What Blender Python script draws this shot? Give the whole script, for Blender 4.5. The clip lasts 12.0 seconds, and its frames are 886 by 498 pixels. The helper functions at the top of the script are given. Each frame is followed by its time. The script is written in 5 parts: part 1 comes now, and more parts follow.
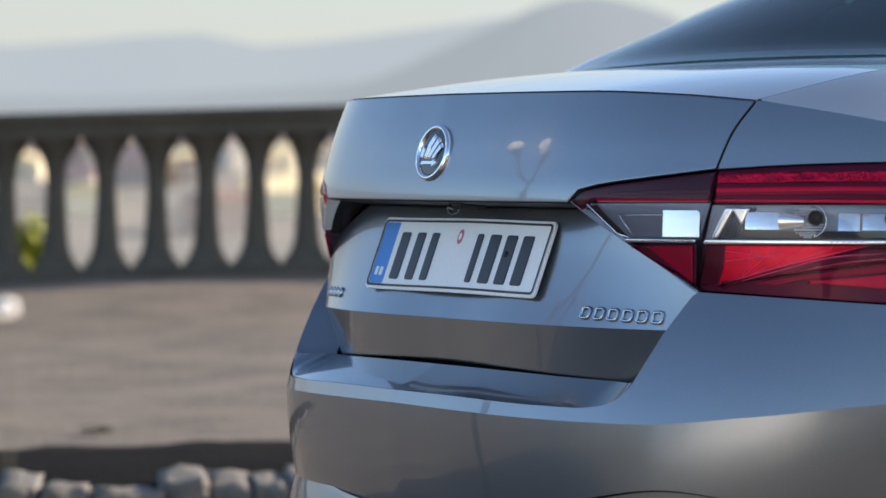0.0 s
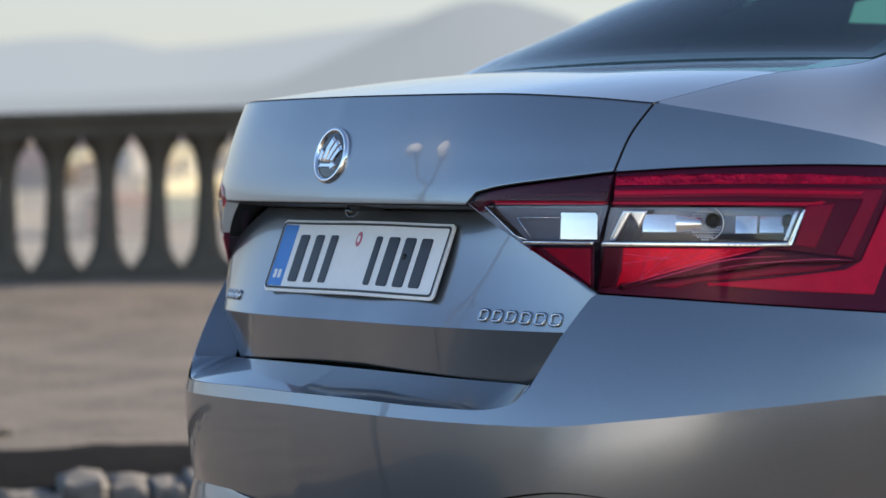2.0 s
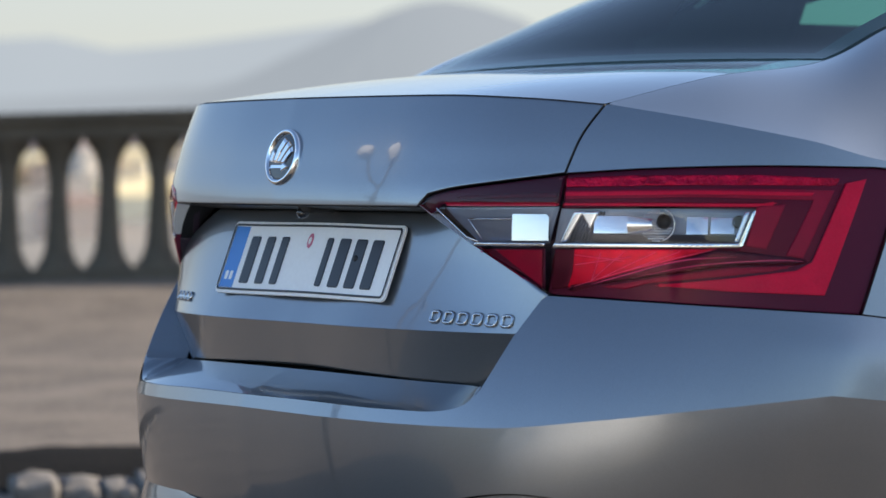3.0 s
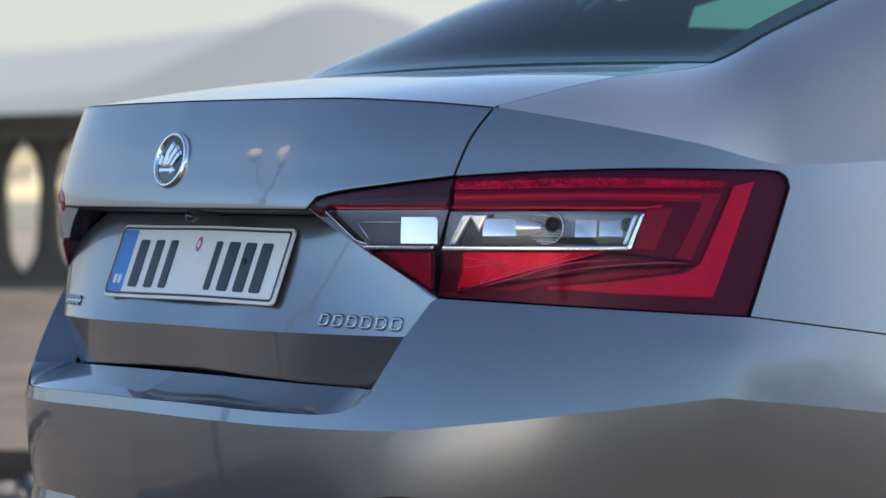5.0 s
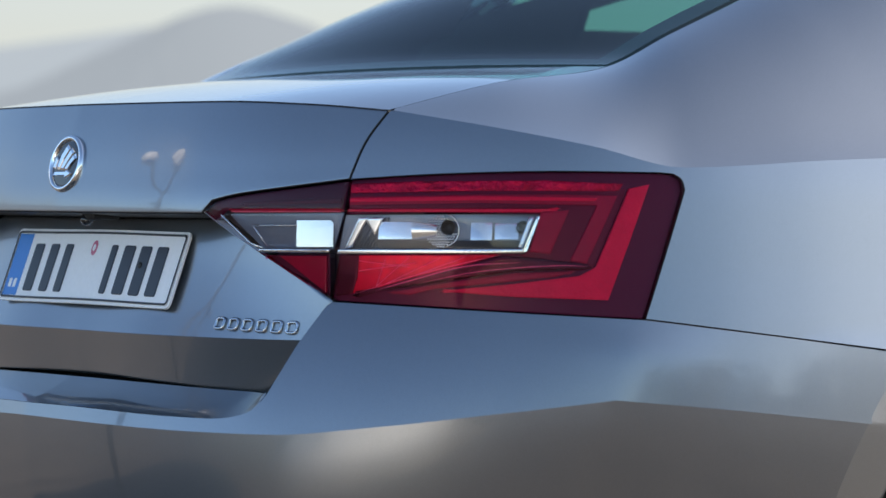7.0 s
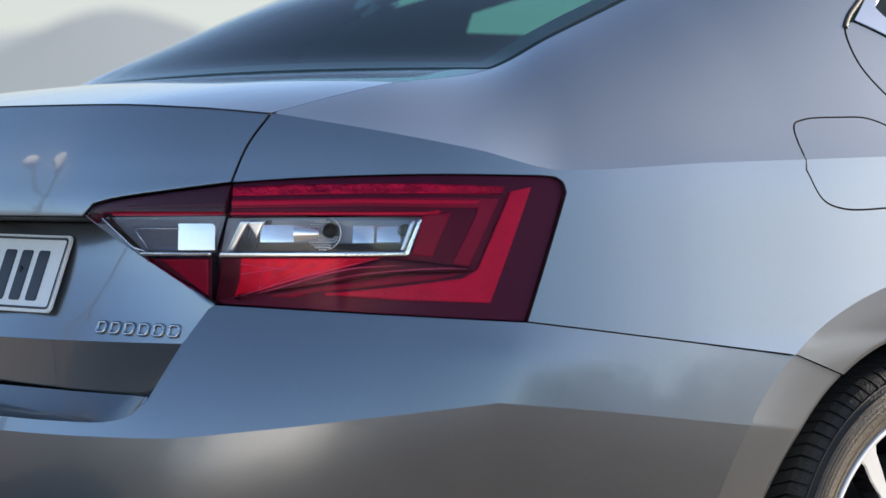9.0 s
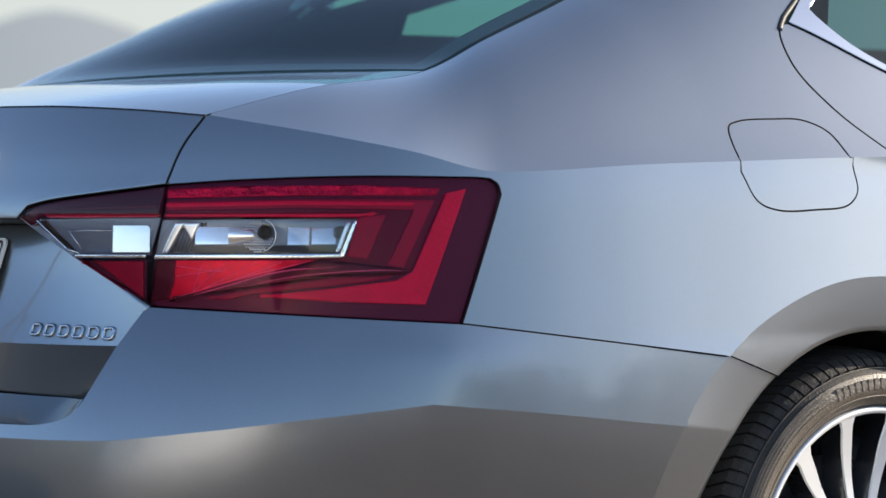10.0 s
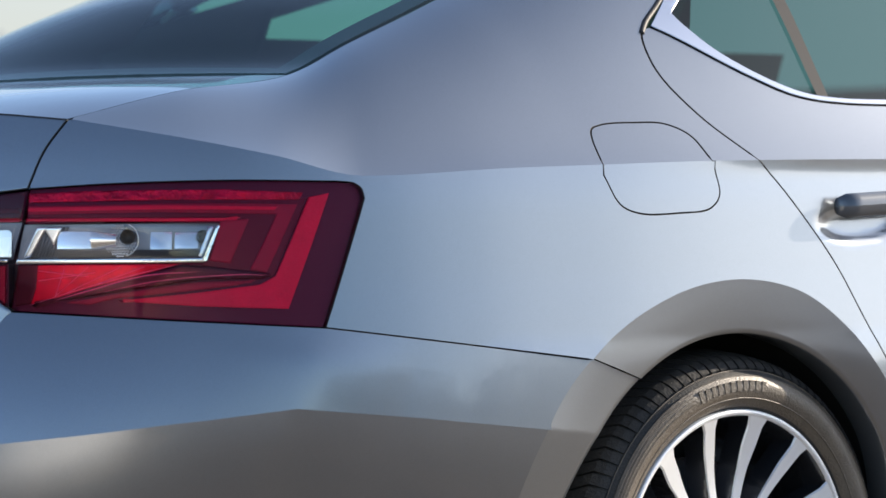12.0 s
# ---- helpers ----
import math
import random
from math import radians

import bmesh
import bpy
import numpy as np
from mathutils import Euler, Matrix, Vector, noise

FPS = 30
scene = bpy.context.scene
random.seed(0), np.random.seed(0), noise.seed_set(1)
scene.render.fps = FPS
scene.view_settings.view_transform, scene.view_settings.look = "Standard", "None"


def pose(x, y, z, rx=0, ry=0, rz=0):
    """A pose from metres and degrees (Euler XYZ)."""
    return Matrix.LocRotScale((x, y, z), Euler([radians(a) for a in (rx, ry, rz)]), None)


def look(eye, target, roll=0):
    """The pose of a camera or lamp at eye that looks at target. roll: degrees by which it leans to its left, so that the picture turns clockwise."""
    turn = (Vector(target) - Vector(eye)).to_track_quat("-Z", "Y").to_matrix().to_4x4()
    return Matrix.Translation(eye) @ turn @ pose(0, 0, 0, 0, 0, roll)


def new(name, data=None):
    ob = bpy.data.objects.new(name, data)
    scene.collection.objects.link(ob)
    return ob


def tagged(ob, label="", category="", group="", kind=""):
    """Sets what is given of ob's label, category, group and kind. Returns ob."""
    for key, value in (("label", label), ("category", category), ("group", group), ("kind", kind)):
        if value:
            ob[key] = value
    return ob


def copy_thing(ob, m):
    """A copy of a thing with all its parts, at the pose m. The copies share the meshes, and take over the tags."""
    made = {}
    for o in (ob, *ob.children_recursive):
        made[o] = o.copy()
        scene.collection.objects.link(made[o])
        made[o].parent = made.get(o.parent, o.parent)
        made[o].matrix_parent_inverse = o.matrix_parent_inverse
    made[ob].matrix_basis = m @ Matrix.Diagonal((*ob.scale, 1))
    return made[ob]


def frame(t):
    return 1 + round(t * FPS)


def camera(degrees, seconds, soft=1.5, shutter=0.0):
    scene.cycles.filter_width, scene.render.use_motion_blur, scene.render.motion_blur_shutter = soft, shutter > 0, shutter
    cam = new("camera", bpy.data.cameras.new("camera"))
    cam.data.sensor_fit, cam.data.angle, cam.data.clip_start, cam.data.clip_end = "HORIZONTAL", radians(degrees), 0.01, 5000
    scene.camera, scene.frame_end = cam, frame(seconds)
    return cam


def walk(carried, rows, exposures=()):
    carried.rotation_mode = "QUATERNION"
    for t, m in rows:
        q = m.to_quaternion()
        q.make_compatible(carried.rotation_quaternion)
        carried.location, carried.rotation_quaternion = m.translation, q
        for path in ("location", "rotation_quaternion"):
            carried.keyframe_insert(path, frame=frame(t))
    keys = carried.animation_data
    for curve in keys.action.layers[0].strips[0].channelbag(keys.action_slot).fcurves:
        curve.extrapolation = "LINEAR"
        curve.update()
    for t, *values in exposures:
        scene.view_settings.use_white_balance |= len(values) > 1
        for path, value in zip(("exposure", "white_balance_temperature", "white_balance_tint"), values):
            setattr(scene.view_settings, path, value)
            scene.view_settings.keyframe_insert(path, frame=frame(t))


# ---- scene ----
from mathutils.geometry import delaunay_2d_cdt

cam = camera(14.48, 12.0)
# a long lens on a panning head, focused on the tail of the car
cam.data.dof.use_dof = True
cam.data.dof.focus_distance = 5.25
cam.data.dof.aperture_fstop = 5.2
ROWS = [
    # seconds, eye x y z, pitch, roll, yaw
    (0, 4.6781, -2.7455, 0.9278, -1.286, -0.136, 59.985),
    (0.5, 4.6787, -2.7445, 0.9278, -1.272, -0.099, 59.543),
    (1, 4.6792, -2.7436, 0.9279, -1.263, -0.158, 59.128),
    (1.5, 4.6798, -2.7427, 0.9279, -1.254, -0.168, 58.718),
    (2, 4.6802, -2.7419, 0.9279, -1.242, -0.128, 58.361),
    (2.5, 4.6808, -2.7411, 0.9280, -1.228, -0.124, 57.961),
    (3, 4.6813, -2.7402, 0.9280, -1.218, -0.092, 57.583),
    (5, 4.6838, -2.7365, 0.9281, -1.168, -0.008, 55.808),
    (5.5, 4.6844, -2.7356, 0.9281, -1.155, 0.007, 55.387),
    (6, 4.6849, -2.7347, 0.9282, -1.142, 0.010, 54.992),
    (6.5, 4.6856, -2.7338, 0.9282, -1.132, 0.011, 54.551),
    (7, 4.6862, -2.7330, 0.9282, -1.118, 0.060, 54.143),
    (9, 4.6891, -2.7291, 0.9283, -1.075, 0.143, 52.259),
    (9.5, 4.6899, -2.7281, 0.9284, -1.064, 0.168, 51.750),
    (10, 4.6907, -2.7270, 0.9284, -1.050, 0.177, 51.223),
    (10.5, 4.6915, -2.7260, 0.9284, -1.039, 0.213, 50.717),
    (11, 4.6925, -2.7249, 0.9285, -1.027, 0.224, 50.123),
    (11.5, 4.6934, -2.7239, 0.9285, -1.013, 0.250, 49.601),
    (12, 4.6943, -2.7228, 0.9285, -0.996, 0.287, 49.037),
]
walk(cam, [(t, pose(x, y, z, 90 + pitch, roll, yaw)) for t, x, y, z, pitch, roll, yaw in ROWS],
     [(0.0, 0.86, 6850, 11), (12.0, 0.86, 6850, 11)])

# ---------------------------------------------------------------- light
SUN_DIR = Vector((0.235, 0.915, 0.365)).normalized()
world = bpy.data.worlds.new("sky")
scene.world = world
world.use_nodes = True
wn = world.node_tree
wn.nodes.clear()
w_out = wn.nodes.new("ShaderNodeOutputWorld")
w_bg = wn.nodes.new("ShaderNodeBackground")
w_sky = wn.nodes.new("ShaderNodeTexSky")
w_sky.sky_type = "NISHITA"
w_sky.sun_disc = False
w_sky.sun_elevation = math.asin(SUN_DIR.z)
w_sky.sun_rotation = math.atan2(SUN_DIR.x, SUN_DIR.y)
w_sky.altitude = 1600
w_sky.air_density = 1.0
w_sky.dust_density = 0.15
w_sky.ozone_density = 2.3
w_bg.inputs["Strength"].default_value = 0.15
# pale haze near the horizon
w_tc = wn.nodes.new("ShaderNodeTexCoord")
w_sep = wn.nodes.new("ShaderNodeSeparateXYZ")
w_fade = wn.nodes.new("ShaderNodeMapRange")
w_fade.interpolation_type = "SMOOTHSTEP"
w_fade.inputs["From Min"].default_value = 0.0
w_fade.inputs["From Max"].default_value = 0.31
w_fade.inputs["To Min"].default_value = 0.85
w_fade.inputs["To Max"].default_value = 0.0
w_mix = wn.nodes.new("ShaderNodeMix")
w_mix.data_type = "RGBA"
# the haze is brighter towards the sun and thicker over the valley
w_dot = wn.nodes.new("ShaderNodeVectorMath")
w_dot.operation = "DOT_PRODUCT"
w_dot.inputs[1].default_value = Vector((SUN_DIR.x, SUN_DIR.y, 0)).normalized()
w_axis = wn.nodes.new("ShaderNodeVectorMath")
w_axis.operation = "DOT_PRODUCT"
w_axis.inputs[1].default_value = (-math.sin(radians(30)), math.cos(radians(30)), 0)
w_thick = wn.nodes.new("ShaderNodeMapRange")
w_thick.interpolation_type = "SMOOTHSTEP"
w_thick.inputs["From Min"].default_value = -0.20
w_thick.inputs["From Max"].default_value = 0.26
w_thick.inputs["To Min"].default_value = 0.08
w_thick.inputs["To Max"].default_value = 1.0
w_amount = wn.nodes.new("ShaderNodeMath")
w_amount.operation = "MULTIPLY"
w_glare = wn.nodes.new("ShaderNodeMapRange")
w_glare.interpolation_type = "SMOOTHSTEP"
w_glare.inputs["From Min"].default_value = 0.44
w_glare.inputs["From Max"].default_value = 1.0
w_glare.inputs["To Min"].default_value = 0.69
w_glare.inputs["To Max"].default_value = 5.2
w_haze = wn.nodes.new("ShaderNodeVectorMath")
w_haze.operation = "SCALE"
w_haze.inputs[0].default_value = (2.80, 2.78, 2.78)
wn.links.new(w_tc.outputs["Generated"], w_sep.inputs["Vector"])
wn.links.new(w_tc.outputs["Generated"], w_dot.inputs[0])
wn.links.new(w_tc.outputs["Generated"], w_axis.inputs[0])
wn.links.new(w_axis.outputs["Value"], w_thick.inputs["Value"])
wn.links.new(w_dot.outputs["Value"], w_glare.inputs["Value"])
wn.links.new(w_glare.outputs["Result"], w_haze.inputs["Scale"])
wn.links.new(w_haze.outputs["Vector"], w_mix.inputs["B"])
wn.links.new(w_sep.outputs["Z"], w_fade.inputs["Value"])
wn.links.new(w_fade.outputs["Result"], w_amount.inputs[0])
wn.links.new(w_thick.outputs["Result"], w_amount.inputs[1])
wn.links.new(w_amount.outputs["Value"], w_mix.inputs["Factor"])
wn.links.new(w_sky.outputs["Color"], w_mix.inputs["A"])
# soft aureole of hazy air round the sun
w_near = wn.nodes.new("ShaderNodeVectorMath")
w_near.operation = "DOT_PRODUCT"
w_near.inputs[1].default_value = SUN_DIR
w_top = wn.nodes.new("ShaderNodeMath")
w_top.operation = "MAXIMUM"
w_top.inputs[1].default_value = 0.0
w_pow = wn.nodes.new("ShaderNodeMath")
w_pow.operation = "POWER"
w_pow.inputs[1].default_value = 10.0
w_ring = wn.nodes.new("ShaderNodeVectorMath")
w_ring.operation = "SCALE"
w_ring.inputs[0].default_value = (7.0, 6.5, 5.8)
w_veil = wn.nodes.new("ShaderNodeMath")
w_veil.operation = "POWER"
w_veil.inputs[1].default_value = 2.5
w_cloud = wn.nodes.new("ShaderNodeVectorMath")
w_cloud.operation = "SCALE"
w_cloud.inputs[0].default_value = (1.50, 1.40, 1.30)
w_both = wn.nodes.new("ShaderNodeVectorMath")
w_both.operation = "ADD"
w_sum = wn.nodes.new("ShaderNodeVectorMath")
w_sum.operation = "ADD"
wn.links.new(w_tc.outputs["Generated"], w_near.inputs[0])
wn.links.new(w_near.outputs["Value"], w_top.inputs[0])
wn.links.new(w_top.outputs["Value"], w_pow.inputs[0])
wn.links.new(w_pow.outputs["Value"], w_ring.inputs["Scale"])
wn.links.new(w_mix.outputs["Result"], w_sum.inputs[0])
wn.links.new(w_top.outputs["Value"], w_veil.inputs[0])
wn.links.new(w_veil.outputs["Value"], w_cloud.inputs["Scale"])
wn.links.new(w_ring.outputs["Vector"], w_both.inputs[0])
wn.links.new(w_cloud.outputs["Vector"], w_both.inputs[1])
wn.links.new(w_both.outputs["Vector"], w_sum.inputs[1])
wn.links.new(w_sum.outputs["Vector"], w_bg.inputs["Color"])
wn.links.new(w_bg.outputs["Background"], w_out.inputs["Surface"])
sun_data = bpy.data.lights.new("sun", "SUN")
sun_data.energy = 4.8
sun_data.angle = radians(0.6)
sun_data.color = (1.0, 0.90, 0.76)
sun = new("sun", sun_data)
sun.matrix_world = look(SUN_DIR * 50, (0, 0, 0))


# ---------------------------------------------------------------- materials
def material(name, color, rough=0.5, metal=0.0, coat=0.0, coat_rough=0.03, grain=None, bump=0.0, bump_scale=80.0, ior=1.5):
    """A principled surface. grain: (scale, strength) of a two-scale colour variation."""
    m = bpy.data.materials.new(name)
    m.use_nodes = True
    nt = m.node_tree
    p = nt.nodes["Principled BSDF"]
    p.inputs["Base Color"].default_value = (*color, 1)
    p.inputs["Roughness"].default_value = rough
    p.inputs["Metallic"].default_value = metal
    p.inputs["Coat Weight"].default_value = coat
    p.inputs["Coat Roughness"].default_value = coat_rough
    p.inputs["IOR"].default_value = ior
    tc = nt.nodes.new("ShaderNodeTexCoord")
    if grain:
        scale, strength = grain
        big = nt.nodes.new("ShaderNodeTexNoise")
        big.inputs["Scale"].default_value = scale
        big.inputs["Detail"].default_value = 6
        fine = nt.nodes.new("ShaderNodeTexNoise")
        fine.inputs["Scale"].default_value = scale * 14
        fine.inputs["Detail"].default_value = 4
        add = nt.nodes.new("ShaderNodeMath")
        add.operation = "ADD"
        ramp = nt.nodes.new("ShaderNodeMapRange")
        ramp.inputs["From Min"].default_value = 0.6
        ramp.inputs["From Max"].default_value = 1.4
        ramp.inputs["To Min"].default_value = 1 - strength
        ramp.inputs["To Max"].default_value = 1 + strength
        mul = nt.nodes.new("ShaderNodeVectorMath")
        mul.operation = "SCALE"
        mul.inputs[0].default_value = color
        for n in (big, fine):
            nt.links.new(tc.outputs["Object"], n.inputs["Vector"])
        nt.links.new(big.outputs["Fac"], add.inputs[0])
        nt.links.new(fine.outputs["Fac"], add.inputs[1])
        nt.links.new(add.outputs["Value"], ramp.inputs["Value"])
        nt.links.new(ramp.outputs["Result"], mul.inputs["Scale"])
        nt.links.new(mul.outputs["Vector"], p.inputs["Base Color"])
    if bump:
        tex = nt.nodes.new("ShaderNodeTexNoise")
        tex.inputs["Scale"].default_value = bump_scale
        tex.inputs["Detail"].default_value = 5
        b = nt.nodes.new("ShaderNodeBump")
        b.inputs["Strength"].default_value = bump
        b.inputs["Distance"].default_value = 0.01
        nt.links.new(tc.outputs["Object"], tex.inputs["Vector"])
        nt.links.new(tex.outputs["Fac"], b.inputs["Height"])
        nt.links.new(b.outputs["Normal"], p.inputs["Normal"])
    return m


def paint_material():
    """Metallic car paint: flakes under a clear coat."""
    m = material("paint", (0.214, 0.238, 0.266), 0.275, 0.82, 1.0, 0.03)
    nt = m.node_tree
    p = nt.nodes["Principled BSDF"]
    tc = nt.nodes.new("ShaderNodeTexCoord")
    vor = nt.nodes.new("ShaderNodeTexVoronoi")
    vor.inputs["Scale"].default_value = 2600
    ramp = nt.nodes.new("ShaderNodeMapRange")
    ramp.inputs["To Min"].default_value = 0.90
    ramp.inputs["To Max"].default_value = 1.10
    mul = nt.nodes.new("ShaderNodeVectorMath")
    mul.operation = "SCALE"
    mul.inputs[0].default_value = (0.214, 0.238, 0.266)
    sep = nt.nodes.new("ShaderNodeSeparateColor")
    nt.links.new(tc.outputs["Object"], vor.inputs["Vector"])
    nt.links.new(vor.outputs["Color"], sep.inputs["Color"])
    nt.links.new(sep.outputs["Red"], ramp.inputs["Value"])
    nt.links.new(ramp.outputs["Result"], mul.inputs["Scale"])
    nt.links.new(mul.outputs["Vector"], p.inputs["Base Color"])
    wave = nt.nodes.new("ShaderNodeTexNoise")
    wave.inputs["Scale"].default_value = 130
    b = nt.nodes.new("ShaderNodeBump")
    b.inputs["Strength"].default_value = 0.012
    b.inputs["Distance"].default_value = 0.002
    nt.links.new(tc.outputs["Object"], wave.inputs["Vector"])
    nt.links.new(wave.outputs["Fac"], b.inputs["Height"])
    p.inputs["Coat IOR"].default_value = 1.62
    nt.links.new(b.outputs["Normal"], p.inputs["Coat Normal"])
    return m


def lens_material(name, tint, ior=1.45, rough=0.02):
    """Clear or tinted plastic and glass: lets light straight through, with a gloss on top."""
    m = bpy.data.materials.new(name)
    m.use_nodes = True
    nt = m.node_tree
    nt.nodes.clear()
    out = nt.nodes.new("ShaderNodeOutputMaterial")
    tr = nt.nodes.new("ShaderNodeBsdfTransparent")
    tr.inputs["Color"].default_value = (*tint, 1)
    gl = nt.nodes.new("ShaderNodeBsdfGlossy")
    gl.inputs["Roughness"].default_value = rough
    lw = nt.nodes.new("ShaderNodeLayerWeight")
    lw.inputs["Blend"].default_value = 0.5
    rim = nt.nodes.new("ShaderNodeMath")
    rim.operation = "POWER"
    rim.inputs[1].default_value = 5.0
    f0 = ((ior - 1) / (ior + 1)) ** 2
    fr = nt.nodes.new("ShaderNodeMath")
    fr.operation = "MULTIPLY_ADD"
    fr.inputs[1].default_value = 1 - f0
    fr.inputs[2].default_value = f0
    nt.links.new(lw.outputs["Facing"], rim.inputs[0])
    nt.links.new(rim.outputs["Value"], fr.inputs[0])
    mix = nt.nodes.new("ShaderNodeMixShader")
    nt.links.new(fr.outputs["Value"], mix.inputs["Fac"])
    nt.links.new(tr.outputs["BSDF"], mix.inputs[1])
    nt.links.new(gl.outputs["BSDF"], mix.inputs[2])
    nt.links.new(mix.outputs["Shader"], out.inputs["Surface"])
    return m


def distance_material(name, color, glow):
    """Far hills; the sunlit haze over them is an emission added to a dark base."""
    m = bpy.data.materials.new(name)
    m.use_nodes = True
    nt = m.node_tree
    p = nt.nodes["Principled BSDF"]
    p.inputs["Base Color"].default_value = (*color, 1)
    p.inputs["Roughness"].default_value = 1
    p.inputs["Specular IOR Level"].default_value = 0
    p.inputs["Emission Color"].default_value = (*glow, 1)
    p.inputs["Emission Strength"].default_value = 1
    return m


PAINT = paint_material()
DARK = material("black_plastic", (0.012, 0.012, 0.013), 0.55, bump=0.1, bump_scale=300)
CAVITY = material("cavity", (0.006, 0.006, 0.006), 0.9)
SPOKE = material("machined_alloy", (0.80, 0.82, 0.84), 0.42, 0.40, 0.5, 0.12)
CHROME = material("chrome", (0.86, 0.88, 0.90), 0.06, 1.0)
SATIN = material("satin_silver", (0.78, 0.79, 0.80), 0.22, 1.0)
BLACK_ALLOY = material("black_alloy", (0.012, 0.013, 0.016), 0.25, 0.0, 0.6, 0.08)
GLASS = lens_material("tinted_glass", (0.60, 0.95, 0.88), 1.60)
SIDE_GLASS = lens_material("green_glass", (0.15, 0.34, 0.315), 1.5)
RED_LENS = lens_material("red_lens", (0.97, 0.38, 0.56), 1.18)
FACET_RED = material("bright_facet_red", (0.56, 0.022, 0.060), 0.20, 0.35, 0.3, grain=(9, 0.40), bump=0.12, bump_scale=40)
SMOKE_LENS = lens_material("smoked_red_lens", (0.72, 0.22, 0.36), 1.42)
CLEAR_LENS = lens_material("clear_lens", (0.93, 0.95, 0.97), 1.58)
RED = material("red_reflector", (0.58, 0.021, 0.090), 0.3, 0.0, 0.3, grain=(30, 0.18), bump=0.25, bump_scale=160)
MID_RED = material("deep_red", (0.22, 0.010, 0.045), 0.3, 0.0, 0.3, grain=(40, 0.2))
# strong colour mottling paints the light spots along the top bar
SPARK_RED = material("sparkling_red", (0.42, 0.03, 0.09), 0.16, 0.6, grain=(34, 0.95), bump=1.0, bump_scale=55)
DARK_RED = material("dark_red", (0.014, 0.003, 0.006), 0.25, 0.0, 0.4)
PINK_EDGE = material("pale_pink_edge", (0.9, 0.55, 0.62), 0.3)
DIM_RED = material("dim_red", (0.06, 0.005, 0.018), 0.3, 0.1, 0.3)
HOUSING = material("lamp_housing", (0.034, 0.017, 0.034), 0.4, 0.0, 0.3)
SILVER_GREY = material("silvered_plastic", (0.15, 0.18, 0.25), 0.30, 0.7, bump=0.1, bump_scale=90)
# darker than the body paint: the handle's dark reflections are put into it
HANDLE = material("handle_dark", (0.085, 0.095, 0.11), 0.25, 0.3, 0.6, 0.05)
PALE_LENS = material("frosted_lens", (0.90, 0.92, 0.94), 0.3)
SEAM_DARK = material("seam_shadow", (0.02, 0.02, 0.022), 0.8)
GREY_BEZEL = material("grey_bezel", (0.16, 0.17, 0.19), 0.35, 0.5)
REFLECTOR = material("reflector", (0.86, 0.88, 0.90), 0.26, 0.9)
PLATE_WHITE = material("plate_white", (0.96, 0.95, 0.93), 0.6, grain=(9, 0.04), ior=1.3)
PLATE_BLUE = material("plate_blue", (0.04, 0.24, 0.66), 0.35)
INK = material("black_ink", (0.025, 0.03, 0.04), 0.4)
STAMP = material("red_stamp", (0.62, 0.16, 0.24), 0.5)
TYRE = material("tyre_rubber", (0.024, 0.023, 0.022), 0.72, grain=(22, 0.35), bump=0.25, bump_scale=220)
SIDEWALL = material("dusty_sidewall", (0.105, 0.086, 0.066), 0.45, grain=(26, 0.3), bump=0.2, bump_scale=260)
SAND = material("sandy_ground", (0.145, 0.114, 0.086), 0.95, grain=(2.6, 0.62), bump=0.6, bump_scale=24)
CONCRETE = material("weathered_concrete", (0.105, 0.084, 0.060), 0.9, grain=(2.2, 0.35), bump=0.5, bump_scale=30)
STONE = material("rough_stone", (0.155, 0.138, 0.120), 0.9, grain=(3.0, 0.4), bump=0.9, bump_scale=22)
SEAT = material("seat_cloth", (0.024, 0.027, 0.03), 0.9)
SHELF = material("shelf_cloth", (0.13, 0.14, 0.15), 0.9, grain=(12, 0.15))
BARK = material("bark", (0.10, 0.075, 0.055), 0.9, grain=(5, 0.4))
NEAR_BLACK = material("near_black", (0.012, 0.0105, 0.009), 0.95, grain=(4, 0.4), bump=0.8, bump_scale=30)
NEAR_BLACK.node_tree.nodes["Principled BSDF"].inputs["Specular IOR Level"].default_value = 0.05
DRY_WEED = material("dry_weed", (0.055, 0.048, 0.03), 0.9)
SHRUB = material("sunlit_shrub", (0.28, 0.30, 0.03), 0.6, grain=(6, 0.4))
WALLS = [material("house_wall", c, 0.9, grain=(0.2, 0.15)) for c in ((.88, .72, .46), (.80, .60, .46), (.70, .62, .52), (.90, .78, .56), (.50, .40, .34))]
ROOFS = [material("roof_tiles", c, 0.9, grain=(0.5, 0.3)) for c in ((.80, .60, .30), (.32, .22, .18), (.42, .35, .31), (.88, .72, .42), (.28, .21, .20))]
DARK_GLASS = material("dark_panes", (0.03, 0.035, 0.04), 0.2)
HILLSIDE = material("hillside", (0.25, 0.22, 0.18), 0.95, grain=(0.02, 0.4))


